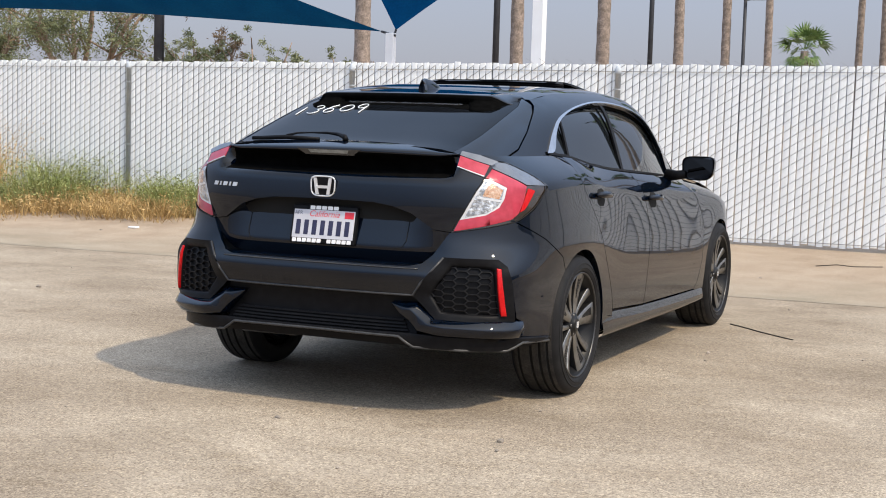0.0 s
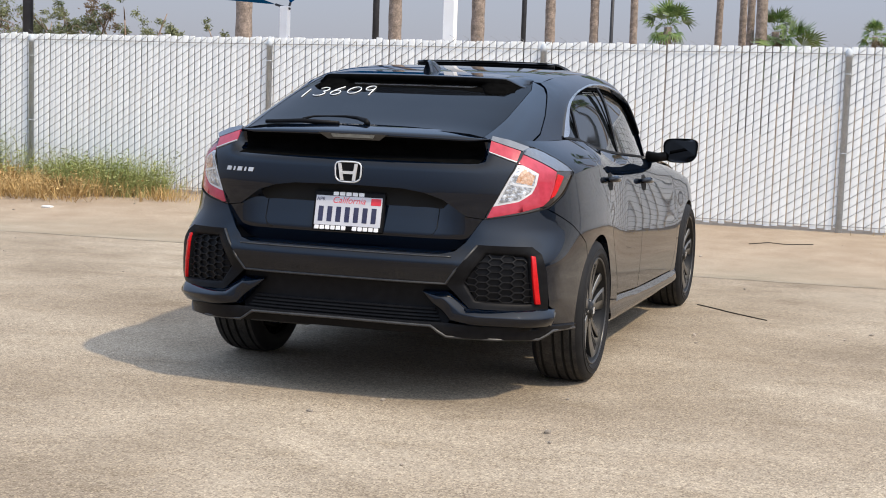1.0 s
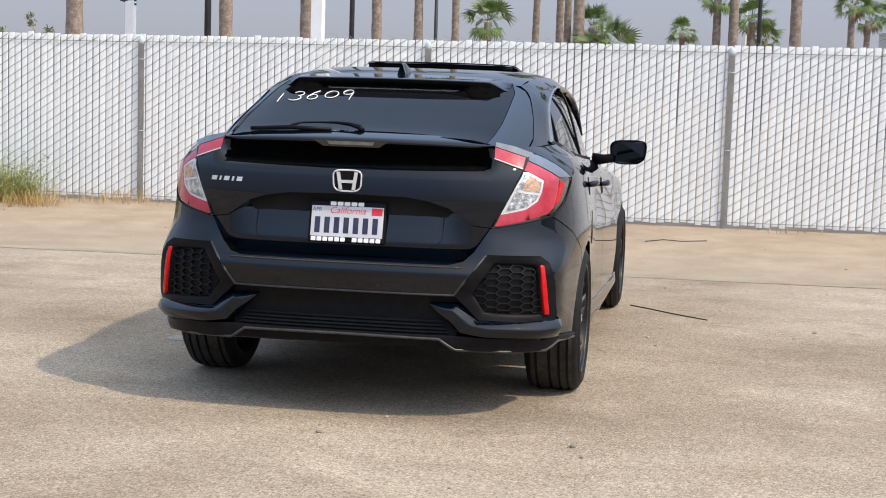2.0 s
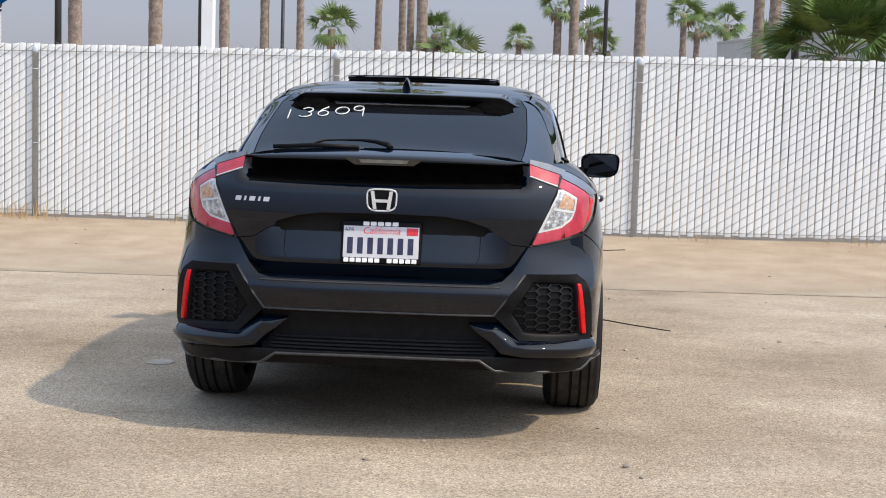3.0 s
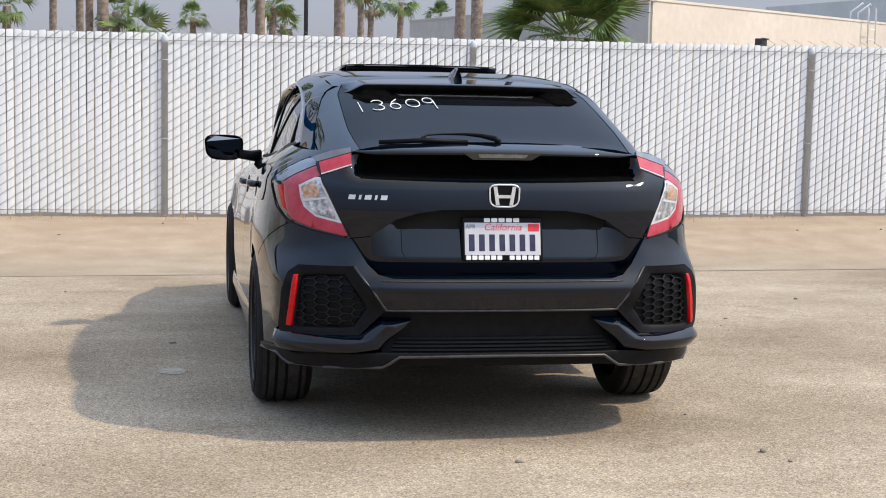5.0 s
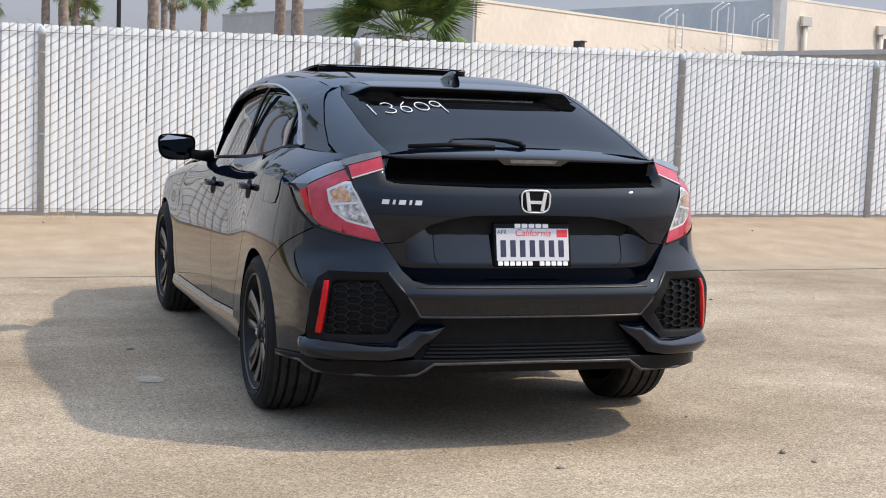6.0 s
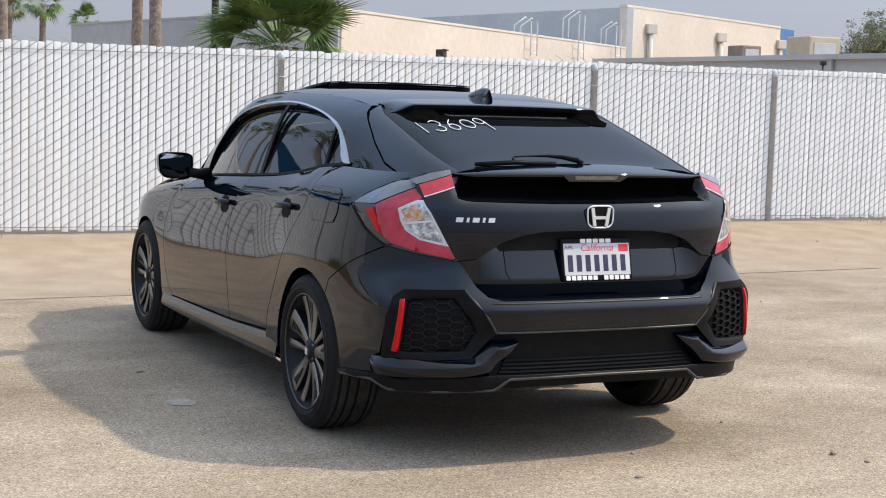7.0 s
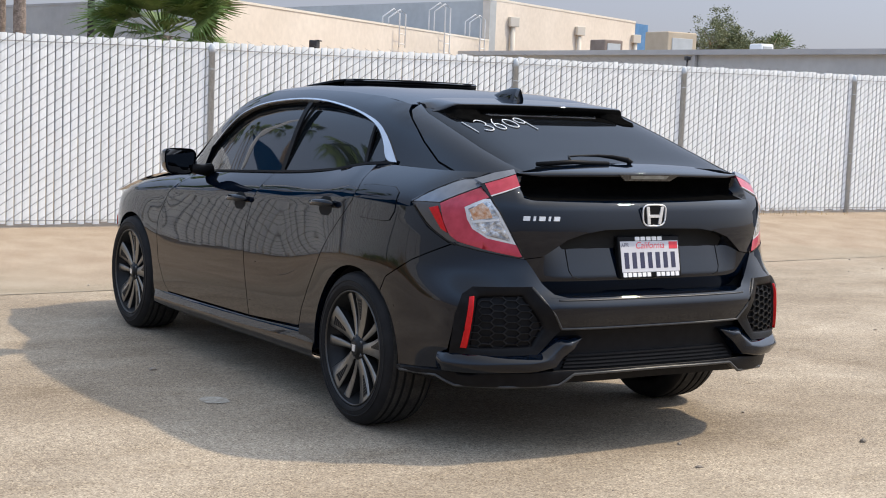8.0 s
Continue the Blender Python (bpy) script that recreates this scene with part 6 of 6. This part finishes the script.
# tilted glass roof panel and its surround
bm = slab_bm(lambda x, y, off=0.0: cabin_top(x, y, off + 0.027 * max(0.0, (2.5 - y) / 0.5)), both([(0, 2.0), (0.33, 2.005), (0.385, 2.03), (0.395, 2.1), (0.395, 2.48), (0, 2.5)]), 0.011, 0.003, (0.05, 0.06), 0.003)
sunroof = part("sunroof", bm, M["glass"], car, "dark glass sunroof tilted open")
bm = tube_bm([cabin_top(x, 2.03, 0.010) for x in [-0.38 + 0.76 * i / 16 for i in range(17)]], 0.012, 6)
part("sunroof_seal", bm, M["plastic"], sunroof, "black rubber sunroof seal")
bm = tube_bm([cabin_top(x, 2.004 + 0.02 * (abs(x) / 0.38) ** 8, 0.022) for x in [-0.38 + 0.76 * i / 16 for i in range(17)]], 0.003, 6)
part("sunroof_edge", bm, M["lens_grey"], sunroof)

# door mirrors
for s in (1, -1):
    mirror = thing("door_mirror", "", "")
    mirror.parent = car
    rows = []
    for j in range(9):
        k = j / 8
        yy = 2.72 + 0.15 * k
        sc = (1 - k ** 2.2 * 0.75)
        ring = []
        for i in range(24):
            t = 2 * math.pi * i / 24
            c, d = math.cos(t), math.sin(t)
            ring.append((s * (0.960 + 0.104 * sc * math.copysign(abs(c) ** 0.55, c) * (1 + 0.12 * d) + 0.012 * c * (1 - sc)), yy - 0.05 * c * (1 - k), 1.004 + 0.069 * sc * math.copysign(abs(d) ** 0.6, d) + 0.006 * c))
        rows.append(ring)
    bm = loft_bm(rows, closed=True)
    bm.verts.ensure_lookup_table()
    bm.faces.new(bm.verts[-24:])
    bmesh.ops.recalc_face_normals(bm, faces=bm.faces[:])
    part("mirror_shell", bm, M["paint"], mirror, "gloss black mirror housing")
    bm = bmesh.new()
    vs = [bm.verts.new(Vector((p[0], p[1] + 0.004, p[2])).lerp(Vector((s * 0.957, 2.724, 1.005)), 0.09)) for p in rows[0]]
    bm.faces.new(vs)
    bmesh.ops.recalc_face_normals(bm, faces=bm.faces[:])
    if bm.faces[:][0].normal.y > 0:
        bmesh.ops.reverse_faces(bm, faces=bm.faces[:])
    part("mirror_glass", bm, M["mirror"], mirror, "dark reflecting mirror glass", smooth=False)
    bm = tube_bm([(s * 0.76, 2.80, 0.955), (s * 0.82, 2.79, 0.958), (s * 0.88, 2.775, 0.968)], [0.038, 0.028, 0.026], 10)
    part("mirror_arm", bm, M["plastic"], mirror)

# exhaust box under the tail
bm = tube_bm([(-0.62, 0.42, 0.285), (-0.58, 0.42, 0.285), (-0.30, 0.42, 0.285), (-0.26, 0.42, 0.285)], [0.03, 0.055, 0.055, 0.03], 14)
part("silencer", bm, M["steel"], car, "dull steel exhaust box")
part("muffler_cover", box_bm((0.4, 0.3, 0.262), (0.64, 0.6, 0.285), 0.01), M["steel"], car)

# ---- wheels ----
TYRE = [(-0.213, 0.237), (-0.230, 0.249), (-0.234, 0.266), (-0.226, 0.296), (-0.214, 0.314), (-0.200, 0.319), (-0.184, 0.3215), (-0.181, 0.3145), (-0.175, 0.3145), (-0.172, 0.323),
        (-0.127, 0.3235), (-0.124, 0.315), (-0.117, 0.315), (-0.114, 0.3235), (-0.086, 0.3235), (-0.083, 0.315), (-0.076, 0.315), (-0.073, 0.323), (-0.05, 0.3225), (-0.047, 0.315),
        (-0.041, 0.315), (-0.038, 0.321), (-0.022, 0.318), (-0.010, 0.312), (0.0, 0.296), (0.007, 0.272), (0.006, 0.256), (-0.002, 0.245), (-0.02, 0.236)]


def make_wheel(parent, y, s):
    """A wheel whose outer face looks along s times x; its sub-parts are turned with it."""
    w = thing("wheel", "", "")
    w["label"] = "dark grey alloy wheel with a low-profile tyre"
    w.parent = parent
    w.matrix_local = pose(0.894 * s, y, 0.3225, 0, 0, 0 if s > 0 else 180)
    bm = lathe_bm(TYRE[:6], 96)
    lathe_bm(TYRE[22:], 96, bm)
    part("tyre", bm, M["rubber"], w, "black road tyre sidewalls")
    bm = lathe_bm(TYRE[5:23], 96)
    bm.faces.ensure_lookup_table()
    # groove faces take the cavity black, so their shade is coloured in
    for i, f in enumerate(bm.faces):
        a, b = TYRE[5 + i // 96], TYRE[6 + i // 96]
        f.material_index = 1 if min(a[1], b[1]) < 0.3152 and max(abs(a[0]), abs(b[0])) < 0.19 and min(abs(a[0]), abs(b[0])) > 0.03 else 0
    part("tread", bm, [M["tread"], M["void"]], w, "dusty tyre tread with grooves blackened as shade", smooth=False)
    for a, b in ((0.2815, 0.2865), (0.262, 0.2645)):
        xa = float(np.interp(a, [r for x, r in TYRE[:21:-1]], [x for x, r in TYRE[:21:-1]]))
        part("sidewall_rib", lathe_bm([(xa - 0.003, b + 0.001), (xa + 0.0022, b), (xa + 0.0026, a), (xa - 0.002, a - 0.001)], 96), M["rubber"], w)
    bm = bmesh.new()
    for k in range(72):
        t = 2 * math.pi * k / 72
        for x0, x1, r in ((-0.036, -0.012, 0.3175), (-0.211, -0.188, 0.3175)):
            g = bmesh.ops.create_cube(bm, size=1)["verts"]
            for v in g:
                v.co = Matrix.Rotation(t + 0.3 * v.co.x * 0.25, 4, "X") @ Vector((x0 + (x1 - x0) * (v.co.x + 0.5), v.co.y * 0.0035, r + v.co.z * 0.004 - (0.006 if (v.co.x > 0) == (x0 > -0.1) else 0)))
    tagged(part("tread_sipe", bm, M["void"], w, smooth=False), kind="stuff")
    part("rim", lathe_bm([(-0.218, 0.19), (-0.208, 0.205), (-0.1, 0.185), (-0.05, 0.212), (-0.026, 0.228), (-0.012, 0.234), (-0.004, 0.2355)], 72), M["alloy_dark"], w)
    part("rim_lip", lathe_bm([(-0.004, 0.2350), (0.001, 0.2375), (0.001, 0.2415), (-0.006, 0.244), (-0.02, 0.244)], 72), M["alloy_rim"], w, "fine bright rim lip")
    part("brake_disc", lathe_bm([(-0.095, 0.02), (-0.09, 0.13), (-0.1, 0.135), (-0.11, 0.13)], 48), M["steel_dark"], w)
    bm = lathe_bm([(-0.15, 0.0), (-0.15, 0.19)], 48)
    part("wheel_back", bm, M["void"], w)
    part("hub", lathe_bm([(-0.09, 0.06), (-0.04, 0.062), (-0.024, 0.05), (-0.020, 0.034), (-0.014, 0.033), (-0.012, 0.028), (-0.012, 0.0)], 32), M["alloy_dark"], w)
    bm = ngon_bm([(-0.013, 0.014), (0.013, 0.014), (0.011, -0.014), (-0.011, -0.014)], 0.003)
    o = part("hub_mark", bm, M["silver"], w, smooth=False)
    o.matrix_local = pose(-0.008, 0, 0, 0, 0, 90)
    bm = bmesh.new()
    for k in range(5):
        t = 2 * math.pi * (k + 0.5) / 5
        tube_bm([(-0.05, 0.045 * math.cos(t), 0.045 * math.sin(t)), (-0.022, 0.045 * math.cos(t), 0.045 * math.sin(t))], 0.008, 8, bm)
    part("wheel_nuts", bm, M["steel"], w)
    # five split spokes: a broad paddle with a ribbed slot and a slim blade beside it
    for k in range(5):
        base = Matrix.Rotation(2 * math.pi * k / 5, 4, "X")
        for centre, lean_, w0, w1, back in ((0.011, 0.034, 0.018, 0.057, 0.0), (-0.018, -0.060, 0.009, 0.025, 0.004)):
            rows = []
            for j in range(9):
                q = j / 8
                r = 0.030 + 0.205 * q
                c = centre + lean_ * q
                wd = w0 + (w1 - w0) * q ** 1.3
                x = -0.026 - 0.010 * math.sin(q * math.pi) + 0.014 * q - back
                rows.append([(x - 0.040, c - wd * 0.85, r), (x - 0.003, c - wd, r), (x, c - wd + 0.003, r), (x + 0.0015, c, r), (x, c + wd - 0.003, r), (x - 0.003, c + wd, r), (x - 0.040, c + wd * 0.85, r)])
            bm = loft_bm(rows)
            bm.faces.ensure_lookup_table()
            for i, f in enumerate(bm.faces):
                f.material_index = 1 if i % 6 in (0, 5) else 0
            for e in bm.edges:
                if e.is_manifold and e.calc_face_angle(0) > 0.4:
                    e.smooth = False
            bmesh.ops.transform(bm, matrix=base, verts=bm.verts[:])
            bmesh.ops.recalc_face_normals(bm, faces=bm.faces[:])
            part("spoke", bm, [M["alloy"], M["alloy_dark"]], w)
        rows = []
        for j in range(7):
            q = 0.44 + 0.44 * j / 6
            x = -0.026 - 0.010 * math.sin(q * math.pi) + 0.014 * q + 0.0022
            c = 0.011 + 0.034 * q - 0.018 * q
            h = 0.0035 + 0.016 * (q - 0.44) / 0.44
            rows.append([(x - 0.002, c - h, 0.030 + 0.205 * q), (x, c - h, 0.030 + 0.205 * q), (x, c + h, 0.030 + 0.205 * q), (x - 0.002, c + h, 0.030 + 0.205 * q)])
        bm = loft_bm(rows)
        bmesh.ops.transform(bm, matrix=base, verts=bm.verts[:])
        part("spoke_slot", bm, M["void"], w, smooth=False)
        bm = bmesh.new()
        for j in range(7):
            q = 0.50 + 0.36 * j / 6
            x = -0.026 - 0.010 * math.sin(q * math.pi) + 0.014 * q + 0.0030
            c = 0.011 + 0.034 * q - 0.018 * q
            h = 0.0030 + 0.015 * (q - 0.44) / 0.44
            r = 0.030 + 0.205 * q
            box_bm((x - 0.001, c - h, r), (x + 0.0008, c + h, r + 0.0035), bm=bm)
        bmesh.ops.transform(bm, matrix=base, verts=bm.verts[:])
        part("spoke_vent", bm, M["alloy_rim"], w, smooth=False)
    return w


for s in (1, -1):
    make_wheel(car, HUB_R - 0.0, s)
    make_wheel(car, HUB_F, s)
